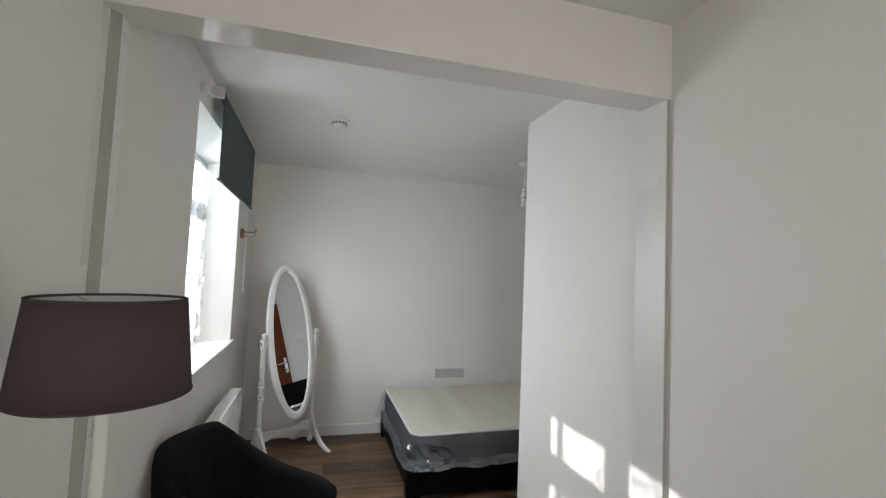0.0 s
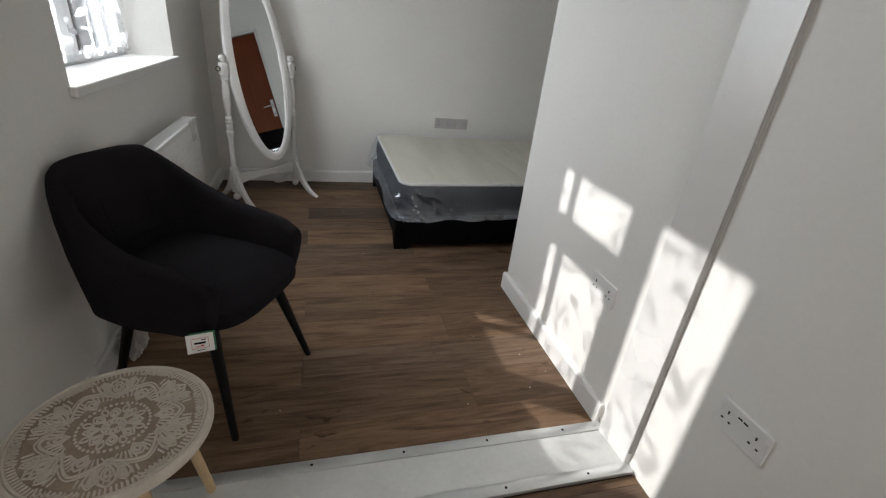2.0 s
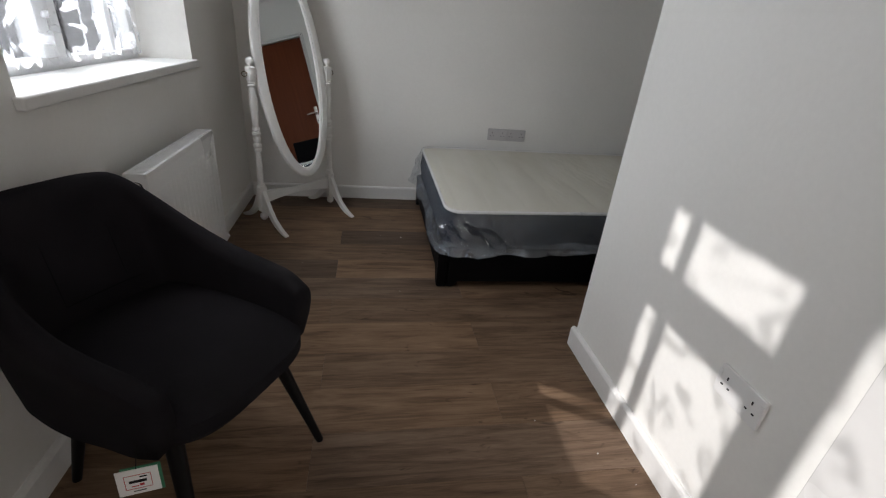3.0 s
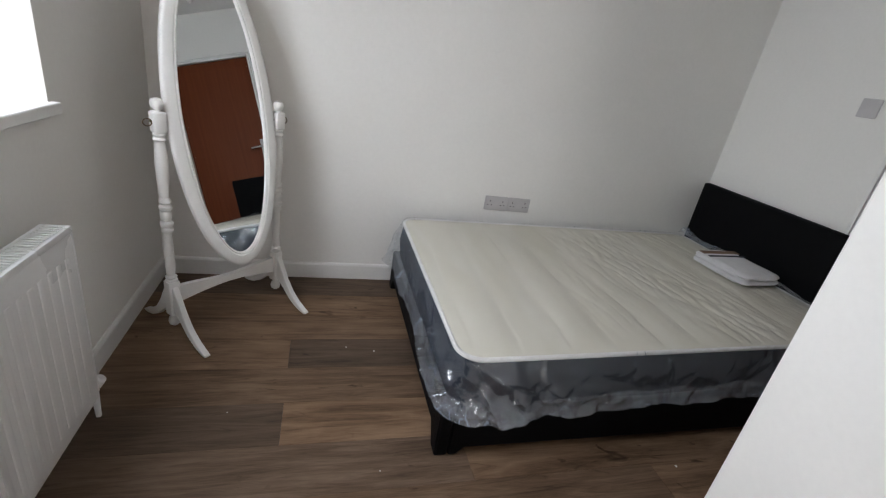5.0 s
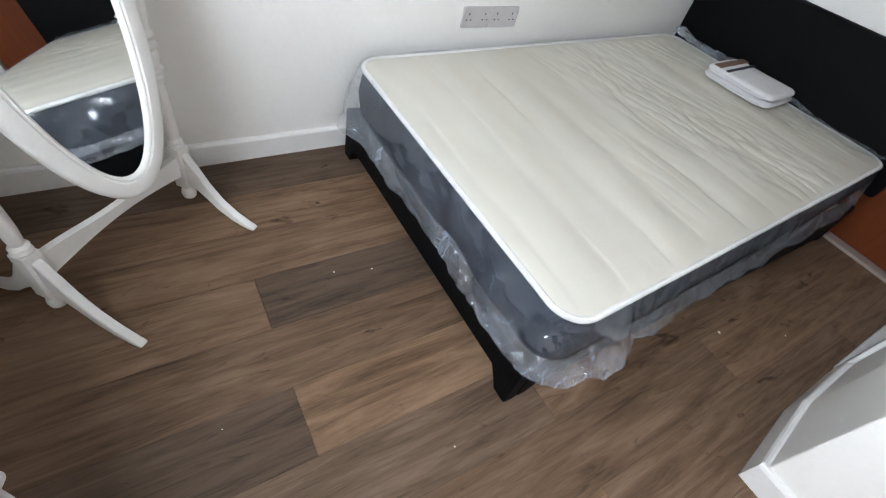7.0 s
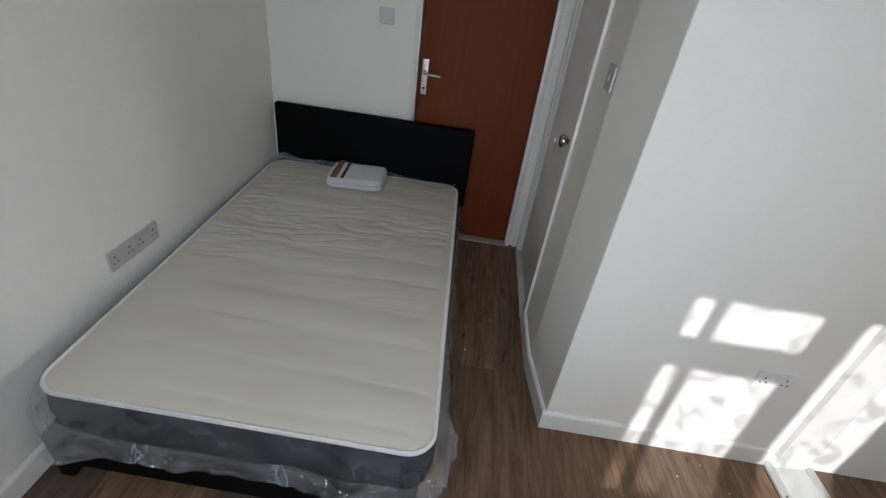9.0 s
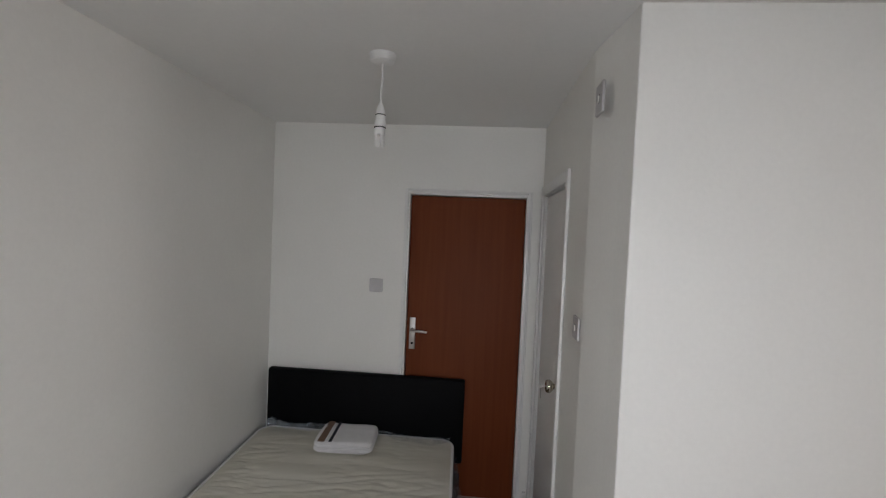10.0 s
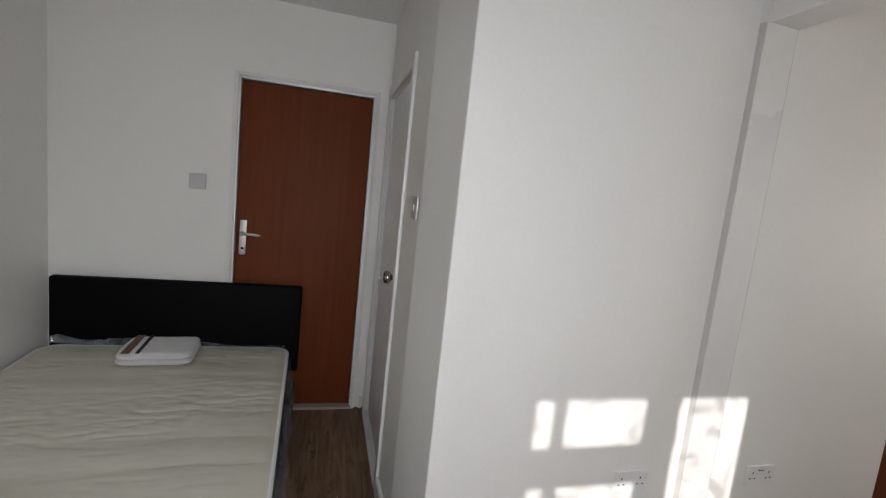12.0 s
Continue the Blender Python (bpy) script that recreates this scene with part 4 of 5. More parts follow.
for sx in (-1, 1):
    m = Matrix.Translation((sx * 0.255, 0, 0))
    post = part("post", lathe(SHAFT, 20, m), MIRROR_WHITE, mirror, "turned white post")
    part("drop_finial", lathe(POST, 18, m), MIRROR_WHITE, post)
    part("foot_block", boxed(sx * 0.255 - 0.023, sx * 0.255 + 0.023, -0.023, 0.023, 0.098, 0.256, bevel=0.004), MIRROR_WHITE, post)
    part("pivot_block", boxed(sx * 0.255 - 0.023, sx * 0.255 + 0.023, -0.023, 0.023, 0.870, 0.946, bevel=0.008, seg=3), MIRROR_WHITE, post)
    part("finial", lathe(CAP, 18, m), MIRROR_WHITE, post)
    ring = [(sx * (0.292 + 0.013 * math.sin(t)), 0.004 * math.sin(t), 0.908 + 0.013 * math.cos(t)) for t in np.linspace(0, 2 * math.pi, 16, endpoint=False)]
    kb = part("pivot_ring", tube(ring, 0.0022, 6, closed=True), BRASS, post, "dark brass pivot ring")
    part("pivot_pin", tube([(sx * 0.215, 0, 0.912), (sx * 0.284, 0, 0.912)], 0.004, 8), BRASS, post)
    for sy in (-1, 1):
        side = [(0.020, 0.235), (0.030, 0.228), (0.055, 0.190), (0.090, 0.130), (0.130, 0.080), (0.180, 0.042), (0.225, 0.020), (0.247, 0.012), (0.252, 0.004), (0.240, 0.0),
                (0.215, 0.002), (0.170, 0.015), (0.120, 0.042), (0.080, 0.078), (0.045, 0.105), (0.020, 0.115)]
        bm = prism([(sy * u, v) for u, v in side], -0.013, 0.013)
        bm.transform(m @ Matrix(((0, 0, 1, 0), (1, 0, 0, 0), (0, 1, 0, 0), (0, 0, 0, 1))))
        leg = part("leg", bm, MIRROR_WHITE, mirror)
        bv = leg.modifiers.new("round", "BEVEL")
        bv.width, bv.segments, bv.limit_method = 0.004, 2, "ANGLE"
low = [(x, 0.150 + 0.026 * math.cos(x / 0.2321 * math.pi / 2)) for x in np.linspace(0.232, -0.232, 25)]
high = [(x, 0.226 - 0.016 * math.cos(x / 0.2321 * math.pi / 2) ** 2) for x in np.linspace(-0.232, 0.232, 25)]
bm = prism(high + low, -0.010, 0.010)
bm.transform(pose(0, 0, 0, 90))
part("stretcher", bm, MIRROR_WHITE, mirror, "shaped white stretcher")


def oval_ring(a, b, profile, seg=72):
    """profile: (inset from the outer edge, depth) round an oval in the x-z plane."""
    bm = bmesh.new()
    rings = []
    for k in range(seg):
        t = 2 * math.pi * k / seg
        rings.append([bm.verts.new(((a - i) * math.cos(t), d, (b - i) * math.sin(t))) for i, d in profile])
    for k in range(seg):
        p, q = rings[k], rings[(k + 1) % seg]
        for j in range(len(profile)):
            i = (j + 1) % len(profile)
            bm.faces.new((p[j], p[i], q[i], q[j]))
    return bm


TILT_M = pose(0, 0, 0.918, -11.5)
bm = oval_ring(0.228, 0.622, [(0.0, 0.010), (0.0, -0.004), (0.004, -0.010), (0.012, -0.013), (0.042, -0.013), (0.046, -0.009), (0.049, -0.009), (0.052, -0.012), (0.056, -0.009), (0.060, -0.004), (0.060, 0.010)])
bm.transform(TILT_M)
rim = part("oval_frame", bm, MIRROR_WHITE, mirror, "white oval frame")
bm = prism([(0.170 * math.cos(t), 0.564 * math.sin(t)) for t in np.linspace(0, 2 * math.pi, 72, endpoint=False)], -0.004, 0.0015)
bm.transform(TILT_M @ pose(0, 0, 0, 90))
part("mirror_glass", bm, SILVER, rim, "clear silvered glass", smooth=False)
bm = prism([(0.200 * math.cos(t), 0.592 * math.sin(t)) for t in np.linspace(0, 2 * math.pi, 72, endpoint=False)], -0.010, -0.0045)
bm.transform(TILT_M @ pose(0, 0, 0, 90))
part("back_board", bm, DARKWOOD, rim)

# ---------------- bed ----------------
bed = thing("bed", "low black faux-leather double bed frame with a plain headboard", "bed")
BX0, BX1, BY0, BY1 = 1.212, 3.215, 5.462, 6.715


def arched(length, top, leg=0.10, lift=0.075):
    """The outline of a rail with a foot at either end, cut away between them."""
    return [(0, 0), (leg * 0.55, 0), (leg * 0.75, lift * 0.5), (leg, lift), (length - leg, lift), (length - leg * 0.75, lift * 0.5), (length - leg * 0.55, 0), (length, 0),
            (length, top - 0.012), (length - 0.012, top), (0.012, top), (0, top - 0.012)]


bm = prism(arched(BY1 - BY0, 0.231), 0.0, 0.05)
bm.transform(Matrix(((0, 0, 1, BX0), (1, 0, 0, BY0), (0, 1, 0, 0), (0, 0, 0, 1))))
fb = part("footboard", bm, LEATHER, bed)
for y0 in (BY0, BY1 - 0.045):
    bm = prism(arched(BX1 - BX0 - 0.052, 0.229, 0.06, 0.030), 0.0, 0.045)
    bm.transform(Matrix(((1, 0, 0, BX0 + 0.052), (0, 0, 1, y0), (0, 1, 0, 0), (0, 0, 0, 1))))
    part("side_rail", bm, LEATHER, bed)
for ob in bed.children:
    bv = ob.modifiers.new("round", "BEVEL")
    bv.width, bv.segments, bv.limit_method = 0.008, 2, "ANGLE"
slat_bm = boxed(-0.04, 0.04, BY0 + 0.046, BY1 - 0.046, 0.195, 0.215)
slat_me = mesh_of("slat", slat_bm, PINE)
for k in range(12):
    s = new("slat", slat_me)
    s.parent, s.location = bed, (1.34 + k * 0.16, 0, 0)
hb = part("headboard", boxed(3.218, 3.272, 5.452, 6.752, 0.28, 0.818, bevel=0.014, seg=3), LEATHER, bed, "plain black faux-leather headboard")
for y in (5.60, 6.60):
    part("headboard_leg", boxed(3.235, 3.262, y - 0.03, y + 0.03, 0.0, 0.29, bevel=0.003), METAL_BLACK, hb)

MX0, MX1, MY0, MY1, MZ0, MZ1 = 1.230, 3.200, 5.433, 6.680, 0.233, 0.442
SKEW = 0.040  # the mattress lies slightly askew on its frame
mattress = thing("mattress", "cream double mattress with a dark grey border, in clear wrap", "mattress")
ring_out = rounded(MX0, MX1, MY0, MY1, 0.085, 8)
bm = bmesh.new()
levels = [(0.006, MZ0), (0.0, MZ0 + 0.02), (-0.010, (MZ0 + MZ1) / 2), (0.0, MZ1 - 0.016), (0.006, MZ1 - 0.002)]
loops = []
for inset, z in levels:
    loops.append([bm.verts.new((x, y, z)) for x, y in rounded(MX0 + inset, MX1 - inset, MY0 + inset, MY1 - inset, 0.085, 8)])
for p, q in zip(loops, loops[1:]):
    for k in range(len(p)):
        j = (k + 1) % len(p)
        bm.faces.new((p[k], p[j], q[j], q[k]))
bm.faces.new(loops[0][::-1])
part("border", bm, SIDE_GREY, mattress, "dark grey border")
for z in (MZ1 - 0.006,):
    part("piping", tube([(x, y, z) for x, y in ring_out], 0.0085, 8, closed=True), PIPING, mattress, "white piping")


def inside(x, y, x0, x1, y0, y1, r):
    dx, dy = max(x0 + r - x, x - x1 + r, 0), max(y0 + r - y, y - y1 + r, 0)
    return r - math.hypot(dx, dy)


def sheet(nx, ny, height, x0=MX0, x1=MX1, y0=MY0, y1=MY1, r=0.085):
    """A cloth over the rounded outline of the mattress; height(x, y, edge) gives its z."""
    bm = bmesh.new()
    g = []
    for i in range(nx + 1):
        col = []
        for j in range(ny + 1):
            x, y = x0 + (x1 - x0) * i / nx, y0 + (y1 - y0) * j / ny
            cx, cy = min(max(x, x0 + r), x1 - r), min(max(y, y0 + r), y1 - r)
            d = math.hypot(x - cx, y - cy)
            if d > r:
                x, y = cx + (x - cx) * r / d, cy + (y - cy) * r / d
            edge = inside(x, y, x0, x1, y0, y1, r)
            col.append(bm.verts.new((x, y, height(x, y, max(edge, 0)))))
        g.append(col)
    for i in range(nx):
        for j in range(ny):
            try:
                bm.faces.new((g[i][j], g[i + 1][j], g[i + 1][j + 1], g[i][j + 1]))
            except ValueError:
                pass
    return bm


def quilt(x, y, edge):
    """Broad soft cross ridges of the quilting, finer creases towards the head."""
    dome = 0.016 * (1 - math.exp(-edge / 0.06))
    s = x / 0.185 + 0.28 * noise.noise((x * 1.5, y * 1.6, 0.3))
    d = abs(s - math.floor(s) - 0.5)
    deep = max(0.15, 0.75 + 1.1 * noise.noise((math.floor(s) * 3.7, y * 1.7, 2.2)))
    head = min(1, max(0, (x - 1.75) / 0.6))
    wave = -0.0034 * math.exp(-((0.5 - d) / 0.22) ** 2) * deep + 0.0050 * noise.noise((x * 5.0, y * 2.0, 7.7))
    pucker = 1 - min(1, abs(noise.noise((x * 16 + 3.0 * y, y * 4.0, 4.1))) * 4.5)
    fine = 1 - min(1, abs(noise.noise((x * 36 - 5 * y, y * 9.0, 1.1))) * 4.0)
    patch = min(1, max(0, 0.55 + 1.6 * noise.noise((x * 2.2, y * 2.2, 6.4))))
    crease = -(0.0062 * pucker + 0.0028 * fine) * head * patch
    return MZ1 - 0.004 + dome + (wave + crease) * min(1, edge / 0.07)


part("top_panel", sheet(300, 80, quilt), TICKING, mattress, "cream quilted top")

wrap = thing("plastic_wrap", "clear creased polythene wrap hanging loose round the mattress", "plastic wrap")
bm = sheet(300, 80, lambda x, y, e: quilt(x, y, e) + 0.003 + 0.002 * max(0, noise.noise((x * 20, y * 5, 9.2))), MX0 - 0.004, MX1 + 0.002, MY0 - 0.004, MY1 + 0.004, 0.088)
part("top_film", bm, FILM_TOP, wrap)


def skirt(grow=0.0, top=None, seed=0.0):
    """The loose film round the sides: it bells out, gathers at the corners and ends in a ragged hem."""
    bm = bmesh.new()
    outline = []
    o = rounded(MX0 - 0.004, MX1 - 0.02, MY0 - 0.004, MY1 + 0.004, 0.09, 10)
    for k in range(len(o)):
        p, q = Vector(o[k]), Vector(o[(k + 1) % len(o)])
        steps = max(1, int((q - p).length / 0.012))
        for s in range(steps):
            outline.append(p.lerp(q, s / steps))
    total, rows, nv = len(outline), [], 16
    for k, p in enumerate(outline):
        d = (outline[(k + 1) % total] - outline[k - 1]).normalized()
        nrm = Vector((d.y, -d.x))
        corner = math.exp(-((p - Vector((MX0 + 0.16, MY0))).length / 0.15) ** 2) + 0.6 * math.exp(-((p - Vector((MX0, MY1))).length / 0.12) ** 2)
        wall = p.y > MY1 - 0.02
        head = p.x > MX1 - 0.1
        n1 = noise.noise((p.x * 4, p.y * 4, 1.7 + seed))
        foot = max(0.0, min(1.0, (MX0 + 0.06 - p.x) / 0.06))
        hem = 0.222 + 0.024 * n1 + 0.016 * noise.noise((p.x * 9, p.y * 9, 3.3)) + 0.012 * corner + 0.004 * foot + 0.012 * max(0, p.x - 1.9)
        if wall or head:
            hem = 0.30
        row = []
        for j in range(nv + 1):
            v = j / nv
            z = ((top + 0.035 * noise.noise((p.x * 5, p.y * 5, 8.8))) if top else MZ1 + 0.008) * (1 - v) + hem * v
            flare = (0.008 + (0.030 * (1 - foot) + 0.024 * n1 + 0.006 * corner + 0.030 * foot) * v ** 0.85) * (0.3 if head else 1)
            crease = (0.020 * abs(noise.noise((p.x * 5 + z * 6, p.y * 5 - z * 6, z * 2 + 2 + seed))) + 0.013 * abs(noise.noise((p.x * 13 - z * 11, p.y * 13 + z * 9, z * 4 + seed))) + 0.004 * abs(noise.noise((p.x * 36 + z * 20, p.y * 36 - z * 18, z * 8 + seed)))) * (1 + 0.9 * corner) * min(1, 3 * v) - 0.006
            pinch = 1 - min(1, 3.2 * abs(noise.noise((p.x * 12 + z * 14, p.y * 12 - z * 9, z * 6 + 4.4))))
            nick = 1 - min(1, 3.0 * abs(noise.noise((p.x * 24 - z * 22, p.y * 24 + z * 17, z * 10 + 9.1))))
            crease += (0.013 * pinch + 0.006 * nick) * (0.22 + 0.10 * foot + min(1, corner)) * min(1, 2.5 * v)
            tuft = 0.040 * math.exp(-((p - Vector((MX0, MY1 - 0.09))).length / 0.10) ** 2) * v
            off = min(max(flare + crease, 0.004) + grow + tuft, 0.072 if wall else 1.0)
            row.append(bm.verts.new((p.x + nrm.x * off, p.y + nrm.y * off, z)))
        rows.append(row)
    for k in range(total):
        p, q = rows[k], rows[(k + 1) % total]
        for j in range(nv):
            bm.faces.new((p[j], q[j], q[j + 1], p[j + 1]))
    return bm


part("side_film", skirt(), FILM, wrap)
part("folded_hem", skirt(0.004, 0.275, 0.0), FILM_HEM, wrap, "milky doubled hem")
# bunched film along the headboard
bm = bmesh.new()
g = []
for i in range(91):
    y = 5.45 + 1.19 * i / 90
    h = 0.016 + 0.042 * max(0, noise.noise((y * 5, 0.4, 0.1)) + 0.25) + (0.03 if y > 6.25 else 0)
    g.append([bm.verts.new((3.205 - 0.10 * (1 - s) * (0.6 + noise.noise((y * 6, 2.2, s))), y, 0.443 + h * math.sin(math.pi * min(1, 0.15 + s * 0.8)) + 0.012 * noise.noise((y * 22, s * 4, 5)))) for s in (0, 0.2, 0.4, 0.6, 0.8, 1.0)])
for p, q in zip(g, g[1:]):
    for j in range(5):
        bm.faces.new((p[j], q[j], q[j + 1], p[j + 1]))
part("bunched_film", bm, FILM_HEM, wrap)
for ob in list(mattress.children) + list(wrap.children):
    for v in ob.data.vertices:
        v.co.y = min(v.co.y + SKEW * (v.co.x - MX0), BACK - 0.006)


# ---------------- armchair ----------------
chair = thing("armchair", "charcoal fabric tub chair on thin black legs against the wall", "chair", at=pose(0.372, 4.448, 0, 0, 0, -29))


# stations from the middle of the back to the front of an arm: the outer line at the top and at the bottom
TUB = [((-0.345, 0.0, 0.815), (-0.255, 0.0, 0.37)), ((-0.342, 0.10, 0.813), (-0.252, 0.105, 0.37)), ((-0.325, 0.172, 0.796), (-0.240, 0.180, 0.37)),
       ((-0.262, 0.224, 0.742), (-0.198, 0.232, 0.37)), ((-0.155, 0.254, 0.672), (-0.12, 0.248, 0.37)), ((-0.04, 0.267, 0.625), (-0.02, 0.252, 0.372)),
       ((0.08, 0.268, 0.604), (0.08, 0.243, 0.378)), ((0.17, 0.262, 0.592), (0.155, 0.24, 0.386)), ((0.232, 0.252, 0.566), (0.205, 0.232, 0.396))]
ARM_THICK = 0.058
SECTION = [(0.0, 0.0), (-0.10, 0.25), (-0.16, 0.5), (-0.12, 0.75), (-0.02, 0.90), (0.10, 0.965), (0.30, 0.995), (0.55, 1.0), (0.78, 0.985), (0.95, 0.94), (1.0, 0.87), (1.04, 0.70), (1.06, 0.45), (1.0, 0.15), (1.0, 0.0)]


def tub_line(s):
    """The outer top and bottom points at s, from -8 (one arm's front) through 0 (the back) to 8."""
    k = min(int(abs(s)), len(TUB) - 2)
    f = abs(s) - k
    out = []
    for which in (0, 1):
        p = [Vector(TUB[abs(q)][which]) if q < len(TUB) else Vector(TUB[-1][which]) * 2 - Vector(TUB[-2][which]) for q in (k - 1, k, k + 1, k + 2)]
        if k == 0:
            p[0].y = -p[0].y
        v = 0.5 * (2 * p[1] + (p[2] - p[0]) * f + (2 * p[0] - 5 * p[1] + 4 * p[2] - p[3]) * f * f + (3 * p[1] - p[0] - 3 * p[2] + p[3]) * f ** 3)
        v.y = math.copysign(v.y, s) if s else 0.0
        out.append(v)
    return out


def tub_ring(s):
    top, low = tub_line(s)
    a, b = tub_line(max(-8, s - 0.05)), tub_line(min(8, s + 0.05))
    d = (b[0] + b[1] - a[0] - a[1]).normalized()
    inward = Vector((d.y, -d.x, 0))
    return [low.lerp(top, v) + inward * ARM_THICK * u for u, v in SECTION]


def shell():
    """The bucket of the chair: a padded wall that is high at the back and falls along the arms, with rounded arm fronts."""
    bm = bmesh.new()
    rings = [tub_ring(-8 + 16 * i / 112) for i in range(113)]
    for end, near, sign in ((0, 1, 1), (-1, -2, -1)):
        ring = rings[end]
        mid = sum(ring, Vector()) / len(ring)
        ahead = (mid - sum(rings[near], Vector()) / len(ring)).normalized()
        caps = [[mid + (p - mid) * k + ahead * f for p in ring] for k, f in ((0.95, 0.010), (0.80, 0.019), (0.45, 0.024))]
        rings = caps[::-1] + rings if sign > 0 else rings + caps
    rows = [[bm.verts.new(p) for p in ring] for ring in rings]
    for p, q in zip(rows, rows[1:]):
        for j in range(len(p)):
            i = (j + 1) % len(p)
            bm.faces.new((p[j], q[j], q[i], p[i]))
    bm.faces.new(rows[0])
    bm.faces.new(rows[-1][::-1])
    return bm


back = part("tub_back", shell(), FABRIC, chair, "padded charcoal tub back with arms")


def superellipse(a, b, n, seg=56):
    out = []
    for k in range(seg):
        t = 2 * math.pi * k / seg
        c, s = math.cos(t), math.sin(t)
        out.append((a * math.copysign(abs(c) ** (2 / n), c), b * math.copysign(abs(s) ** (2 / n), s)))
    return out


def pad(levels, n=3.4):
    bm = bmesh.new()
    loops = [[bm.verts.new((x + dx, y, z)) for x, y in superellipse(a, b, n)] for a, b, z, dx in levels]
    for p, q in zip(loops, loops[1:]):
        for k in range(len(p)):
            j = (k + 1) % len(p)
            bm.faces.new((p[k], p[j], q[j], q[k]))
    bm.faces.new(loops[0][::-1])
    bm.faces.new(loops[-1])
    return bm


part("seat", pad([(0.16, 0.15, 0.352, 0.0), (0.212, 0.192, 0.360, 0.008), (0.245, 0.215, 0.385, 0.014), (0.268, 0.232, 0.425, 0.022), (0.270, 0.236, 0.460, 0.018), (0.25, 0.225, 0.482, 0.005), (0.18, 0.16, 0.492, 0.0), (0.08, 0.07, 0.495, 0.0)]), FABRIC, chair, "padded charcoal seat")
for side in (-0.75, 0.75):
    top, low = tub_line(side)
    part("seam", tube([low.lerp(top, v) + Vector((1.045 * ARM_THICK, 0, 0)) for v in (0.36, 0.48, 0.60, 0.72)], [0.0008, 0.0020, 0.0020, 0.0008], 6), LEATHER, back)
part("seam", tube([tub_line(q)[1].lerp(tub_line(q)[0], 0.37) + Vector((1.05 * ARM_THICK, 0, 0)) for q in (-0.75, 0.0, 0.75, 1.2)], 0.0016, 6), LEATHER, back)
for (fx, fy), (tx, ty) in (((0.262, 0.225), (0.165, 0.16)), ((0.262, -0.232), (0.165, -0.16)), ((-0.262, 0.19), (-0.15, 0.14)), ((-0.262, -0.17), (-0.15, -0.14))):
    leg = part("leg", tube([(fx, fy, 0.003), (tx, ty, 0.375)], [0.0115, 0.0205], 14), METAL_BLACK, chair, "tapered black metal leg")
    part("foot_cap", tube([(fx, fy, 0.0), (fx, fy, 0.006)], 0.0105, 12), METAL_BLACK, leg)

TAG = 0.84
tag = thing("swing_tag", "white swing tag with a green edge on the chair", "tag", at=pose(0.446, 4.078, 0.458, -6, 0, 12) @ Matrix.Diagonal((TAG, TAG, TAG, 1)))
part("card", boxed(-0.040, 0.040, -0.0012, 0.0012, -0.068, 0.0, bevel=0.0005), CARD, tag)
part("green_edge", boxed(0.036, 0.046, 0.0014, 0.0030, -0.070, 0.003), GREEN, tag)
part("green_top", boxed(-0.03, 0.046, 0.0014, 0.0030, -0.001, 0.005), GREEN, tag)
for x0, x1, z0, z1, mat in ((-0.017, 0.016, -0.036, -0.029, METAL_BLACK), (0.002, 0.010, -0.046, -0.040, RED), (-0.014, 0.0, -0.046, -0.044, RED), (0.004, 0.018, -0.023, -0.020, METAL_BLACK), (-0.012, 0.012, -0.060, -0.058, METAL_BLACK),
                            (-0.025, 0.025, -0.0525, -0.0515, RED), (-0.025, 0.025, -0.0155, -0.0145, RED), (-0.0255, -0.0245, -0.0525, -0.0145, RED), (0.0245, 0.0255, -0.0525, -0.0145, RED)):
    part("printed_bar", boxed(x0, x1, -0.0019, -0.0011, z0, z1), mat, tag)
part("string", tube([(0.0, 0, 0.0), (0.002, 0.008, 0.02), (0.0, 0.028, 0.045)], 0.001, 5), METAL_BLACK, tag)

# crumpled wrap behind the chair
bm = bmesh.new()
bmesh.ops.create_icosphere(bm, subdivisions=4, radius=1.0)
for v in bm.verts:
    p = v.co.copy()
    k = 1 + 0.55 * noise.noise(p * 2.3) + 0.28 * noise.noise(p * 6.1)
    v.co = Vector((p.x * 0.040 * k + 0.066, p.y * 0.062 * k + 4.60, max(0.0, p.z * 0.085 * k + 0.085)))
tagged(part("crumpled_paper", bm, CRUMPLE, None, "crumpled pale wrapping paper behind the chair", smooth=False), category="paper")

# folded towels on the mattress, loose flecks on the floor
towel = thing("folded_towel", "stack of folded white towels with a brown band on the mattress", "towel", at=pose(3.035, 6.150, 0.4565, 0, 0, 4))
for k, (w, h, dx) in enumerate(((0.305, 0.352, 0.0), (0.296, 0.344, -0.004))):
    z, a, b = 0.0295 * k, w / 2, h / 2
    bm = pad([(a - 0.022, b - 0.022, z, dx), (a - 0.007, b - 0.007, z + 0.005, dx), (a, b, z + 0.015, dx), (a - 0.004, b - 0.004, z + 0.022, dx), (a - 0.013, b - 0.013, z + 0.0275, dx), (a - 0.028, b - 0.028, z + 0.0300, dx), (a * 0.5, b * 0.5, z + 0.0305, dx)], 8)
    for v in bm.verts:
        rise = min(1, max(0, v.co.z - z) / 0.012)
        v.co.z += (0.0070 * noise.noise((v.co.x * 9, v.co.y * 9, k * 0.3)) - 0.010 * max(0, -v.co.y / b - 0.55)) * rise
        v.co.x += 0.007 * noise.noise((v.co.y * 18, k * 2.0, 1.0))
        v.co.y += 0.006 * noise.noise((v.co.x * 18, k * 2.0, 3.0))
    part("fold", bm, TOWEL, towel)
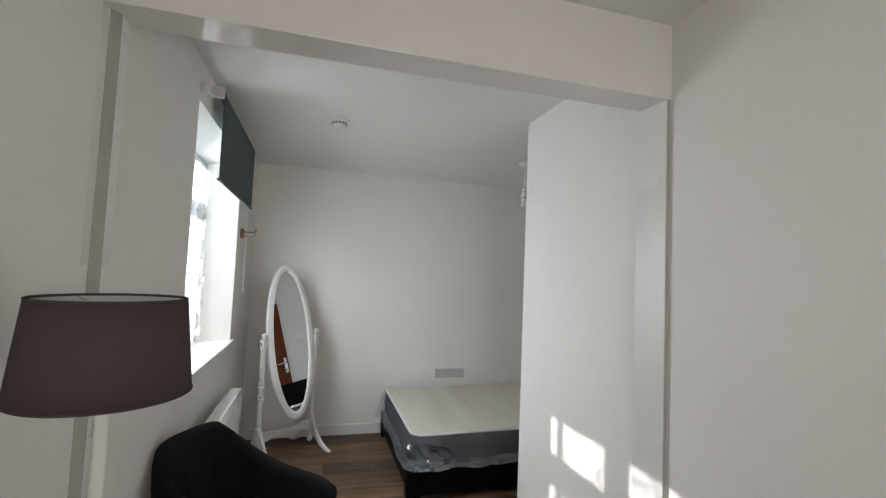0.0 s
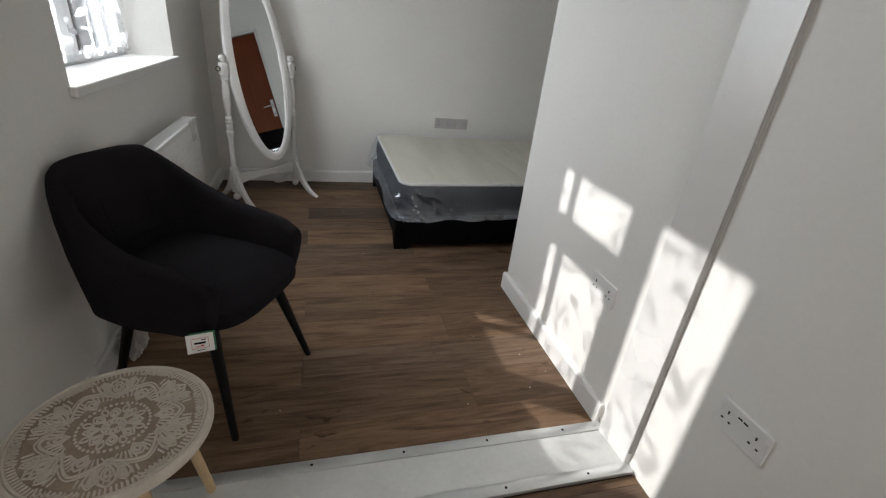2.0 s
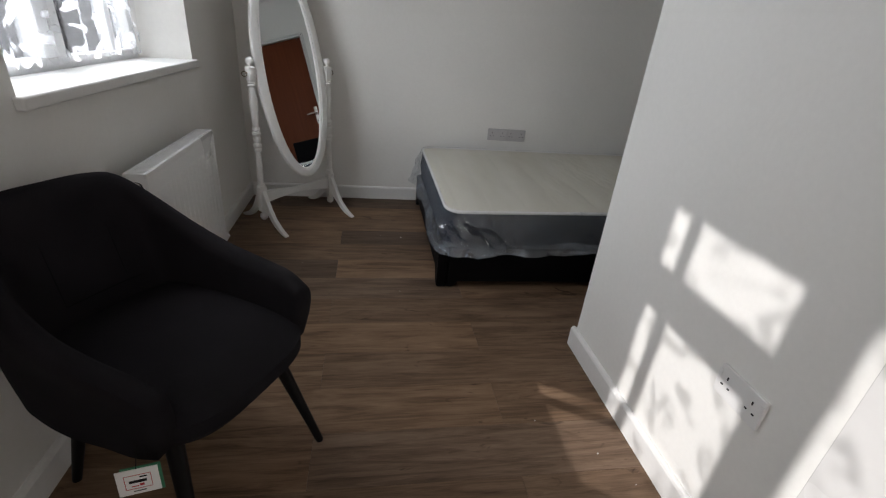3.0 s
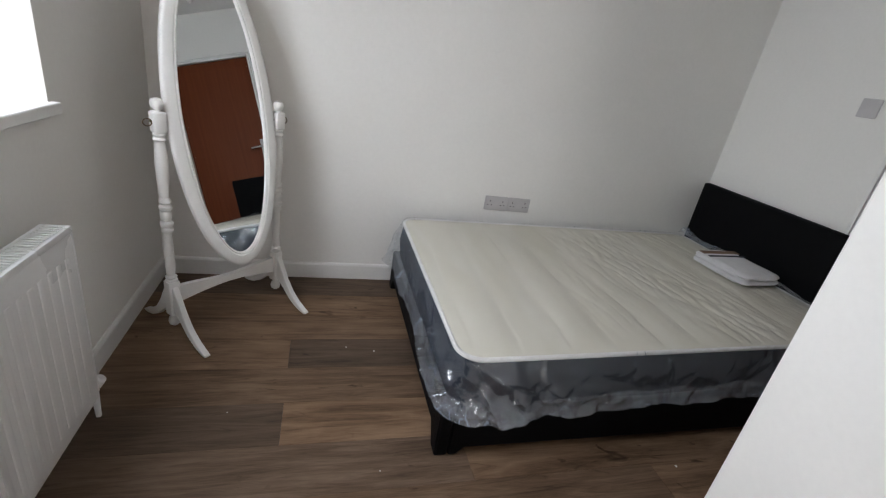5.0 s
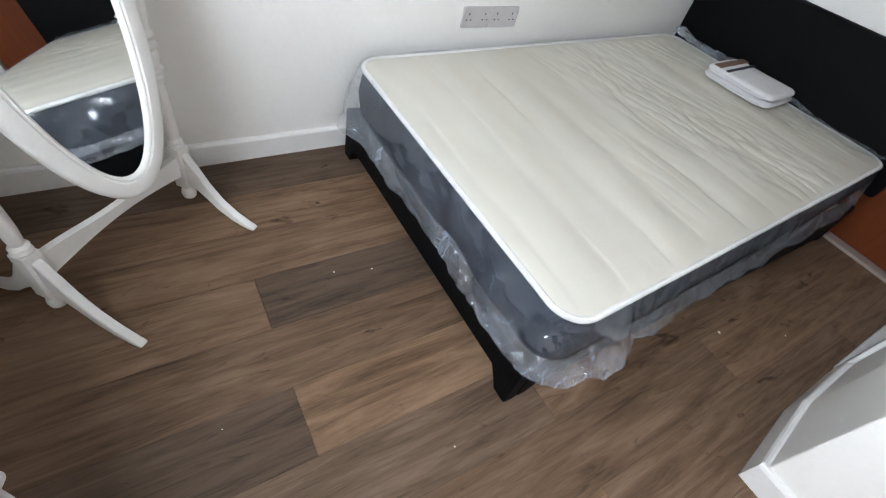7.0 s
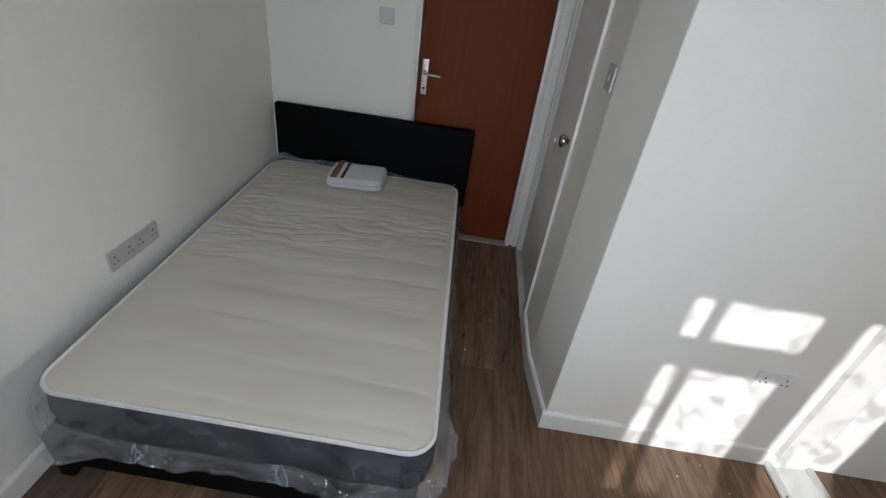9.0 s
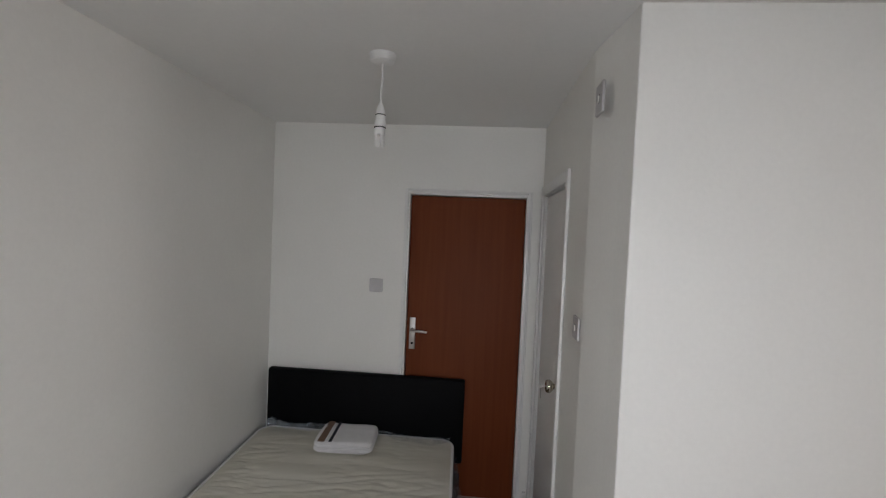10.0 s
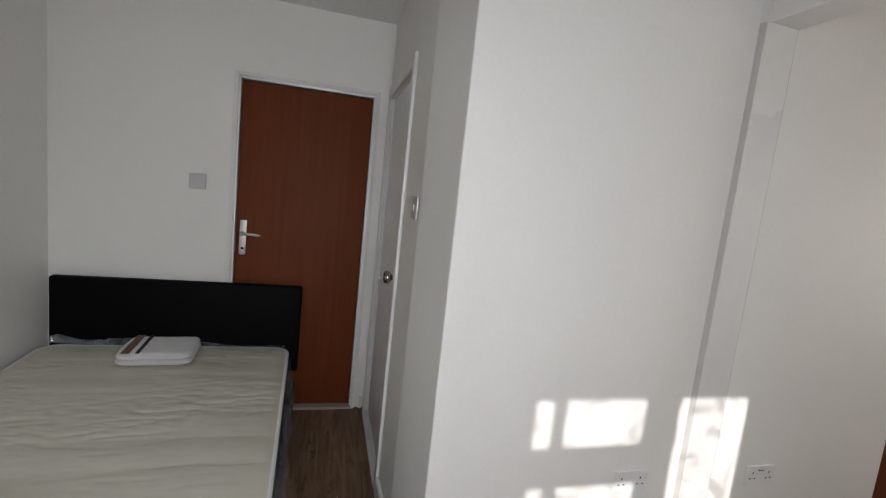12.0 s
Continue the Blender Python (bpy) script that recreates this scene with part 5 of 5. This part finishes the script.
for x0, z0 in ((-0.1545, 0.009), (-0.1560, 0.0195), (-0.1530, 0.0395), (-0.1540, 0.0495)):
    part("fold_edge", tube([(x0 + 0.004 * noise.noise((y * 14, z0 * 90, 0.0)), y, z0 + 0.003 * noise.noise((y * 9, z0 * 50, 2.0))) for y in np.linspace(-0.135, 0.140, 14)], 0.0036, 6), TOWEL, towel)
part("woven_band", boxed(-0.135, 0.138, 0.104, 0.144, 0.0585, 0.0626), TOWEL_STRIPE, towel, "brown woven band")
part("dark_stripe", boxed(-0.135, 0.138, 0.062, 0.080, 0.0585, 0.0626), TOWEL_DARK, towel, "dark woven stripe")
rnd = random.Random(5)
bm = bmesh.new()
for x, y, r in ((0.935, 6.10, 0.005), (1.06, 6.07, 0.006), (0.50, 5.72, 0.004), (2.15, 5.33, 0.009), (2.42, 5.20, 0.006), (1.02, 5.42, 0.005), (1.45, 4.55, 0.004), (1.62, 4.40, 0.005), (1.58, 4.20, 0.004), (1.69, 4.28, 0.004), (1.30, 4.15, 0.003), (0.62, 4.22, 0.004)):
    n = 5
    outline = [(x + r * rnd.uniform(0.25, 0.75) * math.cos(2 * math.pi * k / n), y + r * rnd.uniform(0.25, 0.75) * math.sin(2 * math.pi * k / n)) for k in range(n)]
    prism(outline, 0.0002, 0.0012, bm)
tagged(part("plaster_flecks", bm, CARD, None, "tiny white plaster flecks scattered on the floor", smooth=False), category="debris", kind="stuff")

# ---------------- carved side table ----------------
TAB = pose(0.315, 3.838, 0, 0, 0, 14)
table = thing("side_table", "small round side table with a carved whitewashed top", "table", at=TAB)
top = part("tabletop", lathe([(0.196, 0.372), (0.200, 0.376), (0.200, 0.394), (0.197, 0.399), (0.190, 0.399), (0.188, 0.3955), (0.0, 0.3955)], 72), CARVED, table, "whitewashed rim")
part("carved_ground", lathe([(0.1875, 0.3950), (0.1875, 0.3960), (0.001, 0.3960)], 64), CARVED_LOW, top, "bare brown ground of the carving")


def ridge(bm, pts, w, h=0.0030, closed=False):
    """A raised line of width w on the table top."""
    w = w * 1.7
    z0, P = 0.3955, [Vector(p) for p in pts]
    rows = []
    for i, p in enumerate(P):
        d = (P[(i + 1) % len(P)] - P[i - 1]) if closed else (P[min(i + 1, len(P) - 1)] - P[max(i - 1, 0)])
        d = d.normalized() if d.length else Vector((1, 0))
        nrm = Vector((-d.y, d.x)) * w / 2
        rows.append([bm.verts.new((*(p + nrm), z0)), bm.verts.new((*(p + nrm * 0.6), z0 + h)), bm.verts.new((*(p - nrm * 0.6), z0 + h)), bm.verts.new((*(p - nrm), z0))])
    for a, b in list(zip(rows, rows[1:])) + ([(rows[-1], rows[0])] if closed else []):
        for j in range(3):
            bm.faces.new((a[j], a[j + 1], b[j + 1], b[j]))


def circle(r, n=64):
    return [(r * math.cos(2 * math.pi * k / n), r * math.sin(2 * math.pi * k / n)) for k in range(n)]


def turned(pts, ang, shift=(0, 0)):
    c, s = math.cos(ang), math.sin(ang)
    return [(c * (x + shift[0]) - s * (y + shift[1]), s * (x + shift[0]) + c * (y + shift[1])) for x, y in pts]


def petal(r0, r1, w, n=9):
    """A pointed petal along +x from r0 to r1."""
    up = [(r0 + (r1 - r0) * k / n, w * math.sin(math.pi * (k / n) ** 1.25)) for k in range(n + 1)]
    return up + [(x, -y) for x, y in up[-2:0:-1]]


def carve():
    bm = bmesh.new()
    ridge(bm, circle(0.184), 0.004, closed=True)
    ridge(bm, circle(0.010, 20), 0.003, closed=True)
    ridge(bm, circle(0.022, 32), 0.0032, closed=True)
    for k in range(10):
        a = 2 * math.pi * k / 10
        ridge(bm, turned(circle(0.0022, 8), a, (0.016, 0)), 0.0025, closed=True)
    for k in range(8):
        a = 2 * math.pi * k / 8
        ridge(bm, turned(petal(0.024, 0.056, 0.010), a), 0.0028, closed=True)
        ridge(bm, turned(petal(0.030, 0.048, 0.0045), a), 0.003, closed=True)
        ridge(bm, turned(petal(0.040, 0.064, 0.006), a + math.pi / 8), 0.0026, closed=True)
    for k in range(40):
        ridge(bm, turned(circle(0.0019, 7), 2 * math.pi * k / 40, (0.0695, 0)), 0.0024, closed=True)
    for k in range(6):
        a = 2 * math.pi * k / 6
        lobe = [(0.078 + 0.052 * (1 - abs(s) ** 1.6), 0.052 * s) for s in np.linspace(-1, 1, 21)]
        ridge(bm, turned(lobe, a), 0.0042)
        ridge(bm, turned([(x + 0.008, y * 1.10) for x, y in lobe], a), 0.0022)
        ridge(bm, turned(petal(0.078, 0.116, 0.013), a), 0.003, closed=True)
        ridge(bm, turned(petal(0.086, 0.106, 0.0055), a), 0.0034, closed=True)
        for s in np.linspace(-0.85, 0.85, 12):
            if abs(s) > 0.2:
                x1 = 0.078 + 0.046 * (1 - abs(s) ** 1.6)
                ridge(bm, turned([(0.079 + 0.3 * (x1 - 0.079), 0.036 * s), (x1, 0.050 * s)], a), 0.0024)
        b = a + math.pi / 6
        ridge(bm, turned(petal(0.096, 0.164, 0.021), b), 0.0036, closed=True)
        ridge(bm, turned(petal(0.108, 0.150, 0.011), b), 0.003, closed=True)
        ridge(bm, turned(petal(0.118, 0.140, 0.005), b), 0.003, closed=True)
        for s in (-1, 1):
            ridge(bm, turned(petal(0.112, 0.160, 0.012), b + s * 0.20), 0.003, closed=True)
            for q in range(4):
                ridge(bm, turned(circle(0.0032, 9), b + s * 0.20, (0.122 + 0.009 * q, 0)), 0.0026, closed=True)
        for s in (-1, 0, 1):
            arc = [(0.160 + 0.018 * math.cos(t), 0.019 * math.sin(t)) for t in np.linspace(-1.5, 1.5, 13)]
            ridge(bm, turned(arc, a + s * 0.12), 0.0028)
            arc = [(0.160 + 0.010 * math.cos(t), 0.011 * math.sin(t)) for t in np.linspace(-1.5, 1.5, 9)]
            ridge(bm, turned(arc, a + s * 0.12), 0.0026)
    for k in range(120):
        a = 2 * math.pi * k / 120
        ridge(bm, turned([(0.166, 0), (0.181, 0)], a), 0.0030)
    for k in range(96):
        a = 2 * math.pi * (k + 0.5) / 96
        if abs(math.sin(3 * a)) > 0.35:
            ridge(bm, turned([(0.136, 0), (0.156, 0)], a), 0.0026)
    return bm


tagged(part("carved_relief", carve(), CARVED, top, "whitewashed flower carving"), kind="stuff")
for a in (20, 110, 200, 290):
    c, s = math.cos(radians(a)), math.sin(radians(a))
    part("leg", tube([(0.168 * c, 0.168 * s, 0.012), (0.168 * c, 0.168 * s, 0.018), (0.115 * c, 0.115 * s, 0.375)], [0.009, 0.0125, 0.0150], 14), PINE, table, "pale turned wooden leg")

# ---------------- floor lamp ----------------
fl = thing("floor_lamp", "floor lamp with a brown drum shade by the entry wall", "lamp", at=pose(0.198, 3.474, 0))
bm = bmesh.new()
rings = [[bm.verts.new((r * math.cos(2 * math.pi * k / 56), r * math.sin(2 * math.pi * k / 56), z)) for k in range(56)] for r, z in ((0.1425, 1.252), (0.1340, 1.340), (0.125, 1.4283))]
for p, q in zip(rings, rings[1:]):
    for k in range(56):
        bm.faces.new((p[k], p[(k + 1) % 56], q[(k + 1) % 56], q[k]))
shade = part("shade", bm, SHADE, fl, "brown fabric shade")
sm = shade.modifiers.new("thick", "SOLIDIFY")
sm.thickness, sm.offset = 0.002, -1
bm = bmesh.new()
rings = [[bm.verts.new((r * math.cos(2 * math.pi * k / 56), r * math.sin(2 * math.pi * k / 56), z)) for k in range(56)] for r, z in ((0.1398, 1.256), (0.1222, 1.425))]
for k in range(56):
    bm.faces.new((rings[0][k], rings[0][(k + 1) % 56], rings[1][(k + 1) % 56], rings[1][k]))
part("lining", bm, SHADE_IN, shade, "pale lining")
for r, z in ((0.1420, 1.2525), (0.1245, 1.4280)):
    part("hoop", tube([(r * math.cos(t), r * math.sin(t), z) for t in np.linspace(0, 2 * math.pi, 56, endpoint=False)], 0.0022, 6, closed=True), SHADE, shade)
for k in range(3):
    t = 2 * math.pi * k / 3 + 0.3
    part("spoke", tube([(0.02 * math.cos(t), 0.02 * math.sin(t), 1.405), (0.122 * math.cos(t), 0.122 * math.sin(t), 1.424)], 0.002, 6), CHROME, shade)
part("pole", lathe([(0.012, 0.02), (0.012, 1.26), (0.016, 1.262), (0.016, 1.30), (0.012, 1.305), (0.012, 1.40), (0.021, 1.402), (0.021, 1.408)], 18), GLOSS, fl, "pale metal pole")
part("base", lathe([(0.128, 0.0), (0.130, 0.006), (0.126, 0.016), (0.040, 0.024), (0.014, 0.034)], 40), GLOSS, fl)

# ---------------- floor planks ----------------
PW, PL, GAP = 0.2027, 1.355, 0.0007
rows = range(-21, 12)
DARK_PLANKS = {(2, 0), (4, 1), (7, 1), (7, 0), (-9, 0), (-12, 1)}
GREY_PLANKS = {(1, 0), (-4, 1), (5, 1), (-7, 0), (-8, 1), (-11, 0)}
for r in rows:
    y0, y1 = 5.150 + r * PW, 5.150 + (r + 1) * PW
    if y1 < SOUTH or y0 > BACK:
        continue
    for y_from, y_to in (((y0, min(y1, BACK)),) if y0 > 3.98 or y1 < 3.77 else ((max(y0, 3.986), y1), (y0, min(y1, 3.764)))):
        if y_to - y_from < 0.01:
            continue
        x = (0.69 if r % 2 == 0 else 1.335) - 3 * PL
        limit = EAST + 0.03 if y_to > NORTH_FACE else BOX
        while x < limit:
            a, b = max(x, 0.0), min(x + PL, limit)
            if b - a > 0.02:
                bm = bmesh.new()
                w, d, c = b - a - GAP, y_to - y_from - GAP, 0.0006
                lo = [bm.verts.new((sx * w / 2, sy * d / 2, -0.004)) for sx, sy in ((-1, -1), (1, -1), (1, 1), (-1, 1))]
                md = [bm.verts.new((sx * w / 2, sy * d / 2, -c)) for sx, sy in ((-1, -1), (1, -1), (1, 1), (-1, 1))]
                hi = [bm.verts.new((sx * (w / 2 - c), sy * (d / 2 - c), 0.0)) for sx, sy in ((-1, -1), (1, -1), (1, 1), (-1, 1))]
                bm.faces.new(hi)
                for p, q in ((lo, md), (md, hi)):
                    for k in range(4):
                        bm.faces.new((p[k], p[(k + 1) % 4], q[(k + 1) % 4], q[k]))
                spot = (r, round(a / PL + 0.3))
                pl = part("plank", bm, PLANK_DARK if spot in DARK_PLANKS else PLANK_GREY if spot in GREY_PLANKS else PLANK, floor, smooth=False)
                pl.location = ((a + b) / 2, (y_from + y_to) / 2, 0)
            x += PL
